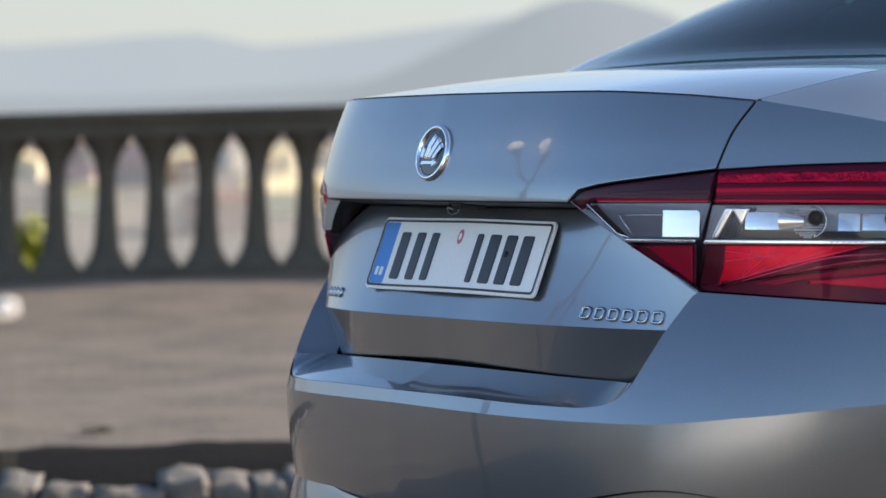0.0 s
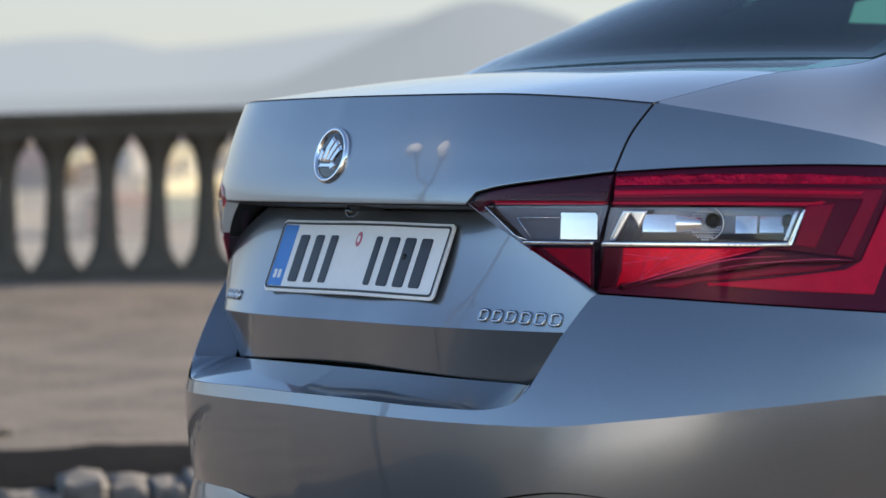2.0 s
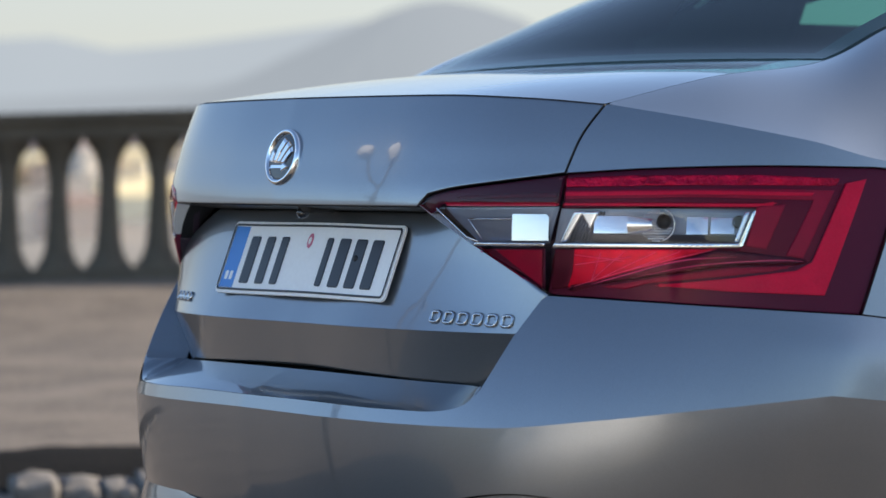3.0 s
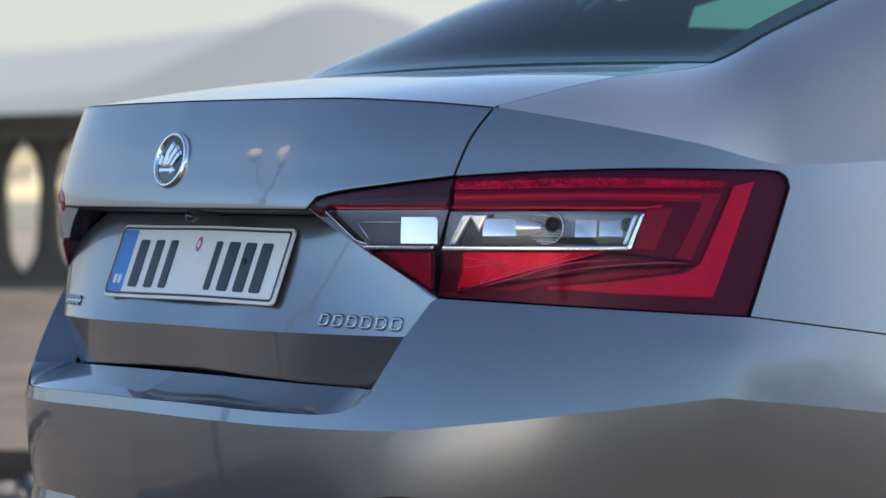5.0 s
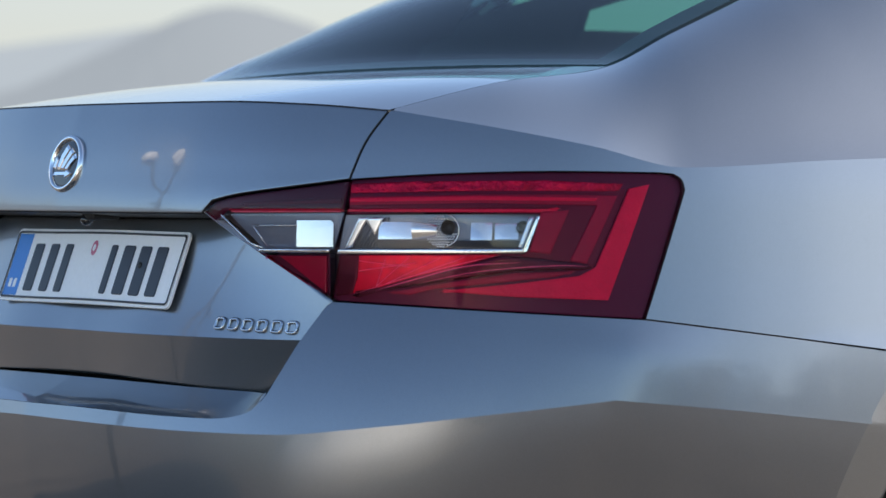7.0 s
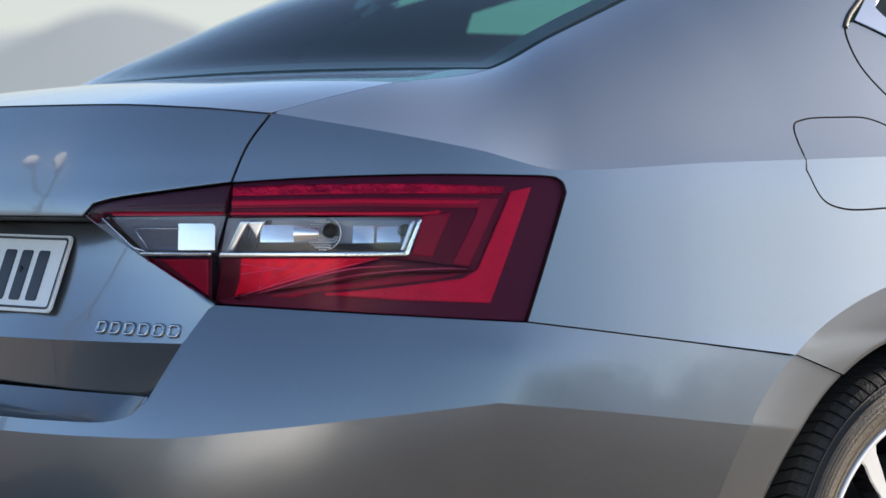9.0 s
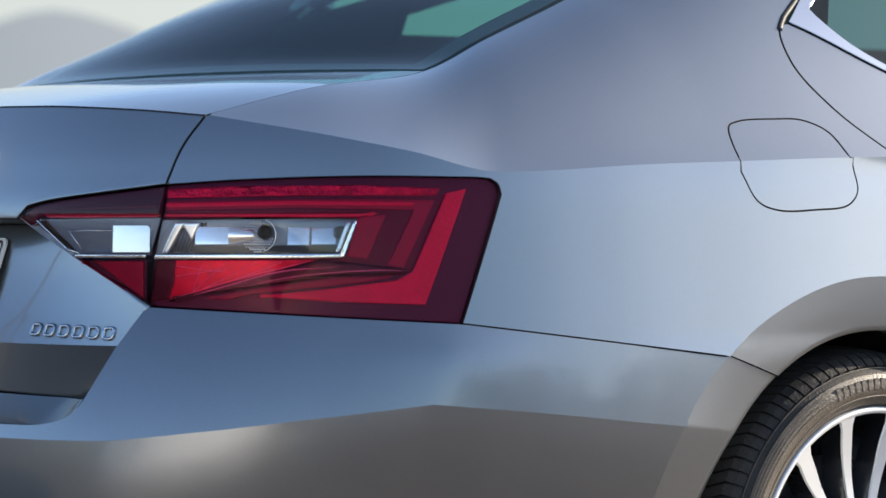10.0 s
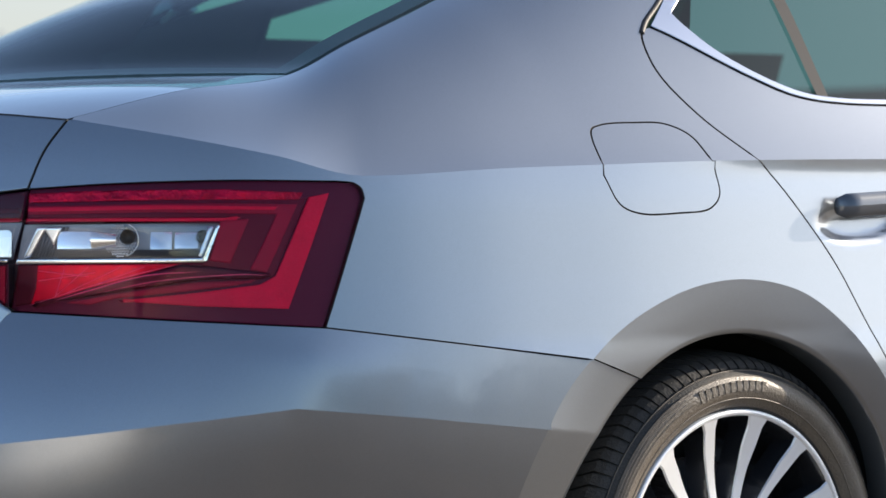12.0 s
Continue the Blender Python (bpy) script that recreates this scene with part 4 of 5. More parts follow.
    lathe(bm, [(.0005, -.004), (.006, -.004), (.0095, .004), (.0100, .006), (.0108, .0055)], m, 28)
    part("bulb_socket", bm, DARK, lamp, "black bulb socket")
    bm = bmesh.new()
    c = body(g * .738, .8585, -.010)
    tube(bm, [c + Matrix.Rotation(radians(q), 3, n_out) @ Vector((0, 0, .0235)) for q in np.linspace(-20, -165, 20) * g], .0009, 6)
    part("ring", bm, SATIN, lamp, "thin silver ring")
    bm = bmesh.new()
    lathe(bm, [(.0005, -.003), (.006, -.003), (.009, .004), (.0096, .005)], Matrix.Translation(body(g * .853, .862, -.014)) @ Vector((0, 0, 1)).rotation_difference((body(g * .853, .86, .1) - body(g * .853, .86)).normalized()).to_matrix().to_4x4(), 24)
    part("bulb_socket", bm, DARK, lamp, "black bulb socket")
    for i in range(9):
        bm = bmesh.new()
        u = .606 + .0048 * i
        tube(bm, [body(g * (u - .006), .834, -.020), body(g * (u + .012), .876, -.022)], .0017, 6)
        part("flute", bm, SILVER_GREY, lamp)
    for poly, d in (([(0.593, 0.8319), (0.603, 0.8319), (0.630, 0.876), (0.616, 0.876)], -.008), ([(0.622, 0.876), (0.651, 0.876), (0.644, 0.862), (0.638, 0.8499)], -.012), ([(0.868, 0.876), (0.852, 0.834), (0.846, 0.834), (0.861, 0.876)], -.005)):
        bm = bmesh.new()
        sheet(bm, poly, lifted(body, d), side=g, gap=.0, depth=.012, roll=.0014, step=.008)
        part("inner_bezel", bm, SATIN, lamp)
    # inner lamp on the boot lid
    inner = tagged(new("lid_lamp"), "small red and clear lamp on the boot lid")
    inner.parent = car
    shape = [(0.368, 0.8846)] + LAMP_TOP_IN + SPLIT[1:] + [(0.465, 0.8229)]
    bm = bmesh.new()
    sheet(bm, shape, lifted(body, -.034), side=g, gap=.002, depth=.01)
    part("housing", bm, HOUSING, inner)
    for poly in ([(0.368, 0.8846)] + LAMP_TOP_IN + [(0.596, 0.884), (0.409, 0.8835), (0.393, 0.869)], [(0.465, 0.8234), (0.572, 0.8254), (0.569, 0.7567)]):
        bm = bmesh.new()
        sheet(bm, poly, lifted(body, -.009), side=g, gap=.002, depth=.02, step=.010)
        part("plum_base", bm, HOUSING, inner, "dark plum lamp base")
    bm = bmesh.new()
    sheet(bm, [(0.368, 0.8846)] + LAMP_TOP_IN + [(0.596, 0.884), (0.409, 0.8835), (0.393, 0.869)], body, side=g, gap=.002, depth=.008, roll=.002, step=.008)
    part("red_lens", bm, SMOKE_LENS, inner, "smoked red lens")
    bm = bmesh.new()
    sheet(bm, [(0.465, 0.8234), (0.572, 0.8254), (0.569, 0.7567)], body, side=g, gap=.002, depth=.008, roll=.002, step=.008)
    part("red_lens", bm, RED_LENS, inner, "dark red lens")
    bm = bmesh.new()
    sheet(bm, [(0.393, 0.8695), (0.410, 0.883), (0.593, 0.884), (0.574, 0.8309), (0.465, 0.8239)], body, side=g, gap=.001, depth=.004, roll=.001, step=.008)
    part("clear_lens", bm, CLEAR_LENS, inner, "clear lens")
    bm = bmesh.new()
    sheet(bm, [(0.418, 0.884), (0.594, 0.885), (0.593, 0.8879), (0.409, 0.887)], lifted(body, -.006), side=g, gap=.0, depth=.006, roll=.0012, step=.008)
    part("light_bar", bm, RED, inner)
    bm = bmesh.new()
    sheet(bm, [(0.490, 0.8219), (0.567, 0.8219), (0.564, 0.7658)], lifted(body, -.006), side=g, gap=.001, depth=.006, step=.008)
    part("reflector_facet", bm, MID_RED, inner)
    bm = bmesh.new()
    sheet(bm, [(0.430, 0.8965), (0.500, 0.9010), (0.590, 0.9040), (0.592, 0.8960), (0.440, 0.8925)], lifted(body, -.005), side=g, gap=.0, depth=.006, roll=.0012, step=.008)
    part("light_bar", bm, DIM_RED, inner)
    bm = bmesh.new()
    sheet(bm, [(0.461, 0.8254), (0.572, 0.8259), (0.573, 0.8309), (0.464, 0.8309)], lifted(body, .0008), side=g, gap=.0002, depth=.006, roll=.001, step=.008)
    tube(bm, [body(g * .404, .8795, .0003), body(g * .452, .838, .0003), body(g * .470, .8325, .0003)], .0013, 6)
    part("chrome_strip", bm, CHROME, inner)
    bm = bmesh.new()
    sheet(bm, [(0.405, 0.881), (0.591, 0.883), (0.573, 0.8299), (0.462, 0.8299)], lifted(body, -.018), side=g, gap=.0, depth=.003, step=.012)
    part("chamber", bm, SILVER_GREY, inner)
    bm = bmesh.new()
    strip(bm, [[body(g * u, .834 + .038 * k, -.006 - .007 * k - .006 * a * a) for a, u in zip(np.linspace(0, 1, 8), np.linspace(.520, .574, 8))] for k in np.linspace(0, 1, 6)])
    part("reflector_cup", bm, SATIN, inner, "silver reflector cup")
    bm = bmesh.new()
    tube(bm, [body(g * .452, .8645, -.008), body(g * .520, .8650, -.008)], .0011, 5)
    tube(bm, [body(g * .452, .8645, -.008), body(g * .472, .836, -.008)], .0011, 5)
    part("light_guide", bm, SATIN, inner)


# ---------------------------------------------------------------- plate, badges
PLATE_M = Matrix.Translation((0, -.0192, .7965)) @ pose(0, 0, 0, -20.5, 0, 0)


def plate_point(x, z, lift=0.0):
    """x across, z up the plate, slightly bent."""
    wave = .0012 * math.sin(x * 17 + 1) - .0040 * (x / .26) ** 2 + .0015 * (abs(x) / .26) ** 5
    return PLATE_M @ Vector((x, -lift - wave - .001, z))


def plate_sheet(bm, poly, lift, depth, step=.012, roll=.0006):
    return sheet(bm, poly, lambda u, z, l=0.0: plate_point(u, z, lift + l), gap=0.0, depth=depth, roll=roll, step=step)


def rounded(w, h, r, n=6, cx=0.0, cz=0.0):
    out = []
    for qx, qz, a in ((1, -1, -90), (1, 1, 0), (-1, 1, 90), (-1, -1, 180)):
        for k in range(n + 1):
            t = radians(a + 90 * k / n)
            out.append((cx + qx * (w / 2 - r) + r * math.cos(t), cz + qz * (h / 2 - r) + r * math.sin(t)))
    return out


plate = tagged(new("number_plate"), "white number plate with a black border and a blue band, slightly bent")
plate.parent = lid
bm = bmesh.new()
plate_sheet(bm, rounded(.520, .121, .010), 0, .004)
part("plate_body", bm, PLATE_WHITE, plate)
bm = bmesh.new()
def fine(pts, others):
    """Two matching closed outlines, cut into short pieces alike."""
    one, two = [], []
    for i in range(len(pts)):
        j = (i + 1) % len(pts)
        n = max(1, int(math.dist(pts[i], pts[j]) / .012))
        for k in range(n):
            f = k / n
            one.append((pts[i][0] + (pts[j][0] - pts[i][0]) * f, pts[i][1] + (pts[j][1] - pts[i][1]) * f))
            two.append((others[i][0] + (others[j][0] - others[i][0]) * f, others[i][1] + (others[j][1] - others[i][1]) * f))
    return one, two


a, b = fine(rounded(.511, .112, .0075), rounded(.504, .105, .0058))
mid = [((p[0] + q[0]) / 2, (p[1] + q[1]) / 2) for p, q in zip(a, b)]
strip(bm, [[plate_point(x, z, lift) for x, z in ring + ring[:1]] for ring, lift in ((a, .0016), (mid, .0030), (b, .0016))])
part("border", bm, INK, plate)
bm = bmesh.new()
plate_sheet(bm, [(-.251, -.0515), (-.208, -.0515), (-.208, .0515), (-.251, .0515)], .0008, .0008)
part("blue_band", bm, PLATE_BLUE, plate)
for x, w in ((-.176, .036), (-.126, .034), (-.079, .030), (.062, .022), (.106, .038), (.152, .037), (.198, .038)):
    bm = bmesh.new()
    plate_sheet(bm, rounded(w * .80, .079, .004, 3, x, -.004), .0016, .0012, step=.01)
    part("bar", bm, INK, plate)
for x in (-.236, -.222):
    bm = bmesh.new()
    plate_sheet(bm, rounded(.0095, .015, .002, 3, x, -.031), .0012, .0006, step=.006)
    part("small_bar", bm, PLATE_WHITE, plate)
bm = bmesh.new()
plate_sheet(bm, [(.0 + .0085 * math.cos(k * math.tau / 12), .030 + .0125 * math.sin(k * math.tau / 12)) for k in range(12)], .0010, .0008, step=.006)
part("stamp", bm, STAMP, plate)
bm = bmesh.new()
plate_sheet(bm, [(.0 + .0042 * math.cos(k * math.tau / 10), .030 + .006 * math.sin(k * math.tau / 10)) for k in range(10)], .0016, .0008, step=.006)
part("stamp_centre", bm, PLATE_WHITE, plate)
bm = bmesh.new()
bmesh.ops.create_uvsphere(bm, u_segments=12, v_segments=8, radius=.006, matrix=Matrix.Translation(plate_point(.148, .004, .001)) @ Matrix.Diagonal((1, .5, 1, 1)))
part("screw", bm, DARK, plate)


def frame_at(surf, u, z):
    """A pose on the surface: x along it, y up it, z out of it."""
    e = .004
    p = surf(u, z)
    x = (surf(u + e, z) - surf(u - e, z)).normalized()
    up = (surf(u, z + e) - surf(u, z - e)).normalized()
    out = x.cross(up).normalized()
    up = out.cross(x)
    return Matrix(((x.x, up.x, out.x, p.x), (x.y, up.y, out.y, p.y), (x.z, up.z, out.z, p.z), (0, 0, 0, 1)))


emblem = tagged(new("emblem"), "round chrome emblem with dark ground")
emblem.parent = lid
M = frame_at(body, .009, .955)
bm = bmesh.new()
lathe(bm, [(.0, .003), (.034, .003), (.0385, .002), (.0385, -.004)], M, 64)
part("ground", bm, BLACK_ALLOY, emblem)
bm = bmesh.new()
lathe(bm, [(.0362, .0025), (.0372, .0052), (.0400, .0070), (.0432, .0058), (.0450, .0020), (.0450, -.004)], M, 72)
part("ring", bm, CHROME, emblem, "polished chrome ring")


def prism(bm, M, outline, low, high, bev=.25):
    """A raised shape with sloping flanks."""
    o = np.array(outline)
    c = o.mean(0)
    rows = [[M @ Vector((*p, low)) for p in o], [M @ Vector((*(p + (c - p) * .06), high * .8)) for p in o], [M @ Vector((*(p + (c - p) * bev), high)) for p in o]]
    strip(bm, [r + r[:1] for r in rows])
    bm.faces.new([bm.verts.new(p) for p in rows[-1]])
    return bm


for pts in ([(-.021, -.010), (-.0125, -.012), (-.004, .006), (.009, .024), (-.001, .031), (-.014, .014)],
            [(-.0115, -.012), (-.001, -.012), (.008, .002), (.021, .018), (.0125, .025), (-.001, .008)],
            [(.000, -.012), (.010, -.012), (.016, -.004), (.029, .008), (.0235, .0155), (.010, .002)],
            [(-.031, -.0195), (.010, -.0195), (.010, -.0245), (.028, -.0165), (.010, -.0105), (.010, -.0135), (-.027, -.0135)],
            [(-.032, -.008), (-.0235, -.010), (-.0195, .006), (-.026, .012)]):
    bm = bmesh.new()
    prism(bm, M, pts, .002, .006)
    part("chrome_shape", bm, CHROME, emblem, smooth=False)

for n, u0, pitch, w, z, h, name in ((6, .364, .0258, .0205, .7205, .0195, "chrome_badge"), (4, -.462, .0215, .0180, .727, .0160, "small_badge")):
    badge = tagged(new(name), "row of small chrome badge shapes")
    badge.parent = lid
    for i in range(n):
        M = frame_at(lid_face, u0 + pitch * (i + .5), z - .002 * i * (n == 6) * .3)
        bm = bmesh.new()
        o = np.array(rounded(w - .004, h - .004, .004, 3))
        o[:, 0] += o[:, 1] * .15
        tube(bm, [M @ Vector((*p, .0014)) for p in o], .0027, 8, True)
        part("badge_shape", bm, DARK_CHROME, badge)

# reversing lens and grip under the overhang
bm = bmesh.new()
box(bm, Matrix.Translation((.045, -.026, .876)), .034, .05, .014, .005)
part("lid_grip", bm, DARK, lid)
bm = bmesh.new()
lathe(bm, [(.0, .006), (.006, .005), (.009, .0), (.009, -.01)], Matrix.Translation((.035, -.048, .868)) @ pose(0, 0, 0, 120, 0, 0), 20)
part("camera_eye", bm, BLACK_ALLOY, lid)


# ---------------------------------------------------------------- door handle
for g in (1, -1):
    door = [o for o in car.children if o.name.startswith("rear_door")][0 if g > 0 else 1]
    bm = bmesh.new()
    path, rad = [], []
    ring = 14
    for k in np.linspace(0, 1, 22):
        y = 1.378 + .24 * k
        taper = min(1, ease(-.10, .06, k), ease(1.03, .90, k))
        cx = .921 + .016 * ease(-.05, .10, k) * ease(1.05, .88, k)
        cz = .897 + .010 * k
        path.append([(g * (cx + .011 * taper * math.cos(t)), y, cz + .0200 * taper * math.sin(t)) for t in np.linspace(0, math.tau, ring)])
    path = [[tuple(np.mean(path[0], axis=0))] * ring] + path + [[tuple(np.mean(path[-1], axis=0))] * ring]
    strip(bm, [[Vector(p) for p in r] for r in path])
    part("handle", bm, HANDLE, door, "grey door handle over a scooped recess")


# ---------------------------------------------------------------- rear wheels
def tyre_profile():
    pts = [(.249, -.006), (.252, .000), (.261, .009), (.277, .0165), (.292, .0175), (.306, .011), (.316, .002), (.3225, -.006), (.3275, -.020), (.331, -.045), (.333, -.10), (.331, -.16), (.3275, -.19), (.317, -.212), (.29, -.222), (.25, -.20)]
    return [tuple(p) for p in spline(pts, 4)]


def build_wheel(g):
    wheel = tagged(new("wheel"), "two-tone alloy wheel with a low dusty tyre")
    wheel.parent = car
    T = Matrix.Translation((g * .884, AXLE_Y, WHEEL_Z)) @ pose(0, 0, 0, 0, 90 * g, 0)
    # local x points down (g 1), y forward, z outward
    bm = bmesh.new()
    lathe(bm, tyre_profile(), T, 128)
    tyre = part("tyre", bm, TYRE, wheel, "low-profile tyre, dusty brown sidewall")
    bm = bmesh.new()
    lathe(bm, [(r, h + .0012) for r, h in spline([(.2560, .0045), (.261, .009), (.277, .0165), (.292, .0175), (.304, .0122)], 4)], T, 128)
    part("sidewall", bm, SIDEWALL, tyre, "dusty brown sidewall")
    def polar(r, deg, h):
        """deg: from straight ahead, over the top."""
        t = radians(deg)
        return T @ Vector((-g * r * math.sin(t), r * math.cos(t), h))
    # tread blocks at the shoulder
    for i in range(96):
        a0, a1 = i * 3.75, i * 3.75 + 3.0
        bm = bmesh.new()
        rows = []
        for r, h in ((.3165, .006), (.3265, -.004), (.3340, -.018), (.3400, -.050), (.3430, -.095), (.3430, -.15)):
            rows.append([polar(r, a + 2.2 * (h < -.04) , h) for a in (a0, (a0 + a1) / 2, a1)])
        strip(bm, rows)
        for side in (0, 2):
            strip(bm, [[r[side] for r in rows], [(r[side] - T.translation) * .985 + T.translation for r in rows]])
        part("tread_block", bm, TYRE, tyre, smooth=False)
    bm = bmesh.new()
    for r, w in ((.3125, .0011), (.2695, .0012), (.3045, .0007)):
        h = {.3125: .0062, .2695: .0150, .3045: .0135}[r]
        tube(bm, [polar(r, a, h) for a in np.linspace(0, 360, 120)[:-1]], w, 6, True)
    part("rib", bm, SIDEWALL, tyre)
    # raised marking: plain bars
    for k in range(11):
        bm = bmesh.new()
        a = 108.5 - 2.75 * k
        high = .0078 if k else .0095
        c = [polar(.289 + q * high, a + s * 1.0 / 2 * 1.7, .0196) for s, q in ((-1, -1), (1, -1), (0.995, 1), (-1, 1))]
        d = [polar(.289 + q * high * 1.05, a + s * 1.05 / 2 * 1.7, .0170) for s, q in ((-1, -1), (1, -1), (0.995, 1), (-1, 1))]
        strip(bm, [d + d[:1], c + c[:1]])
        bm.faces.new([bm.verts.new(p) for p in c])
        part("raised_bar", bm, SIDEWALL, tyre, smooth=False)
    # knurled band on the sidewall
    bm = bmesh.new()
    for i in range(150):
        a = 112 + i * .55
        for j in range(4):
            r = .283 + .006 * j
            q = [polar(r + dr, a + da + .27 * (j % 2), .0188 + hh) for dr, da, hh in ((0, .0, .0), (.003, .2, .0014), (.0055, .0, .0), (.003, -.2, .0014))]
            bm.faces.new([bm.verts.new(p) for p in q])
    tagged(part("knurling", bm, SIDEWALL, tyre, smooth=False), kind="stuff")
    # rim
    bm = bmesh.new()
    lathe(bm, [(.2520, .000), (.2510, .005), (.2485, .0065), (.2430, .0055), (.2415, .002)], T, 128)
    rim = part("rim", bm, SPOKE, wheel, "machined silver rim edge")
    bm = bmesh.new()
    lathe(bm, [(.2425, .002), (.236, -.012), (.228, -.10), (.20, -.13), (.03, -.13)], T, 96)
    part("barrel", bm, BLACK_ALLOY, wheel, "black wheel barrel")
    bm = bmesh.new()
    lathe(bm, [(.17, -.095), (.17, -.115), (.06, -.115)], T, 64)
    part("brake_disc", bm, GREY_BEZEL, wheel)
    for i in range(14):
        a = 78 + 360 / 14 * i
        w_out, w_in = (.0315, .0215) if i % 2 == 0 else (.0245, .0185)
        bm = bmesh.new()
        rows = []
        for k in np.linspace(0, 1, 13):
            r = .050 + .194 * k
            w = w_in + (w_out - w_in) * ease(.55, .80, k) + .012 * ease(.90, 1, k) - .003 * math.sin(math.pi * min(1, k / .6))
            h = -.018 + .022 * k ** 1.2 - .010 * math.sin(math.pi * k)
            s = math.degrees(w / 2 / r)
            rows.append([polar(r, a + q * s, h + e) for q, e in ((-1, -.0030), (-.88, 0), (.88, 0), (1, -.0030))])
        strip(bm, rows)
        part("spoke", bm, SPOKE, rim, "machined silver spoke face", smooth=False)
        bm = bmesh.new()
        for side, turn in ((0, -1), (3, 1)):
            lean = [polar(.050 + .194 * k, a + turn * math.degrees((.030 - .014 * k) / (.050 + .194 * k)), -.062 + .02 * k) for k in np.linspace(0, 1, 13)]
            strip(bm, [[r[side] for r in rows], lean])
        part("spoke_flank", bm, BLACK_ALLOY, rim, smooth=False)
    bm = bmesh.new()
    lathe(bm, [(.0, .0), (.030, -.001), (.034, -.006), (.072, -.012), (.078, -.03)], T, 48)
    part("hub_cap", bm, BLACK_ALLOY, wheel)
    return wheel


for g in (1, -1):
    build_wheel(g)

# ---------------------------------------------------------------- cabin seen through the glass
bm = bmesh.new()
box(bm, Matrix.Translation((0, .98, 1.02)), 1.18, .70, .03, .01)
part("parcel_shelf", bm, SHELF, car)
for x in (-.38, .0, .38):
    bm = bmesh.new()
    box(bm, Matrix.Translation((x, 1.42, 1.09)) @ pose(0, 0, 0, -14, 0, 0), .26, .09, .17, .035)
    part("headrest", bm, SEAT, car)
for x in (-.36, .36):
    bm = bmesh.new()
    box(bm, Matrix.Translation((x, 1.40, .90)) @ pose(0, 0, 0, -14, 0, 0), .56, .14, .42, .05)
    part("rear_seat", bm, SEAT, car)
    bm = bmesh.new()
    box(bm, Matrix.Translation((x, 2.25, .74)) @ pose(0, 0, 0, -14, 0, 0), .46, .12, .58, .05)
    box(bm, Matrix.Translation((x, 2.36, 1.09)) @ pose(0, 0, 0, -14, 0, 0), .23, .08, .17, .03)
    part("front_seat", bm, SEAT, car)
bm = bmesh.new()
box(bm, Matrix.Translation((0, 1.9, .28)), 1.6, 2.6, .04, .01)
part("cabin_floor", bm, SEAT, car)

# inner trim of the rear pillars and door sills
def trim_x(z):
    return .715 - .75 * max(0, z - 1.26) + .35 * max(0, 1.26 - z)


bm = bmesh.new()
rows = []
for k in np.linspace(0, 1, 5):
    rows.append([Vector((-trim_x(z), y, z)) for y in np.linspace(1.05, 3.0, 30) for z in [.90 + (min(1.225, 1.10 + .5 * (y - 1.05)) - .90) * float(k)]])
strip(bm, rows)
part("door_trim", bm, SEAT, car, "dark cabin trim")
bm = bmesh.new()
rows = []
for k in np.linspace(0, 1, 6):
    row = []
    for y in np.linspace(1.10, 2.05, 60):
        low = max(1.225, 1.245 + .31 * (y - 1.44)) if y > 1.485 else 1.10
        z = low + (max(low, min(1.38, 1.06 + .29 * (y - .59))) - low) * float(k)
        row.append(Vector((-trim_x(z) + .05, y, z)))
    rows.append(row)
strip(bm, rows)
part("pillar_trim", bm, SEAT, car, "dark cabin trim")
bm = bmesh.new()
strip(bm, [[Vector((.665 - .3 * (z - 1.2), y + .35 * (z - 1.2), z)) for y in np.linspace(1.05, 1.31, 8)] for z in np.linspace(1.08, 1.30, 6)])
part("pillar_trim", bm, SEAT, car, "dark cabin trim")


# ---------------------------------------------------------------- surroundings
# w runs away from the lens, square to the parapet; l runs along the parapet
AWAY, ALONG = Vector((-.90, .436, 0)), Vector((.436, .90, 0))


def place(w, l, z=0.0):
    return AWAY * w + ALONG * l + Vector((0, 0, z))


def ground_z(w, l):
    rise = ease(4.2, 4.9, w)
    z = rise * (.07 + .0245 * max(0, w - 5.1) + .031 * max(-8, min(12, l + .9)))
    z += .115 * ease(9.8, 12.2, w) * ease(16, 13, w)
    if w > 13.4:
        d = w - 13.4
        z += -34 * ease(0, 120, d) + 8 * ease(400, 2300, d)
    return z


bm = bmesh.new()
ws = [-4000, -1500, -500, -200, -80, -40, -20, -12, -8, -7, -6] + list(np.linspace(-5.4, -.8, 42)) + list(np.linspace(-.6, 14, 60)) + [14.6, 16, 20, 30, 45, 60, 90, 150, 250, 400, 550, 700, 900, 1100, 1300, 1500, 1800, 2100, 2600, 3400]
ls = [-4000, -1500, -600, -250, -100, -50, -25] + list(np.linspace(-14, -4, 21)) + list(np.linspace(-3.6, 1.2, 42)) + list(np.linspace(1.6, 14, 26)) + [25, 50, 100, 250, 600, 1500, 4000]
rows = []
for w in ws:
    row = []
    for l in ls:
        p = place(w, l)
        z = ground_z(w, l)
        if 4 < w < 13:
            z += .018 * noise.noise(Vector((w * .8, l * .8, 0))) + .008 * noise.noise(Vector((w * 3, l * 3, 2)))
        row.append(Vector((p.x, p.y, z)))
    rows.append(row)
strip(bm, rows)
for f in bm.faces:
    if f.calc_center_median().dot(AWAY) > 30:
        f.material_index = 1
tagged(mesh_object("ground", bm, [SAND, HILLSIDE]), "pale sandy ground, dusty and trodden", "ground", kind="structure")


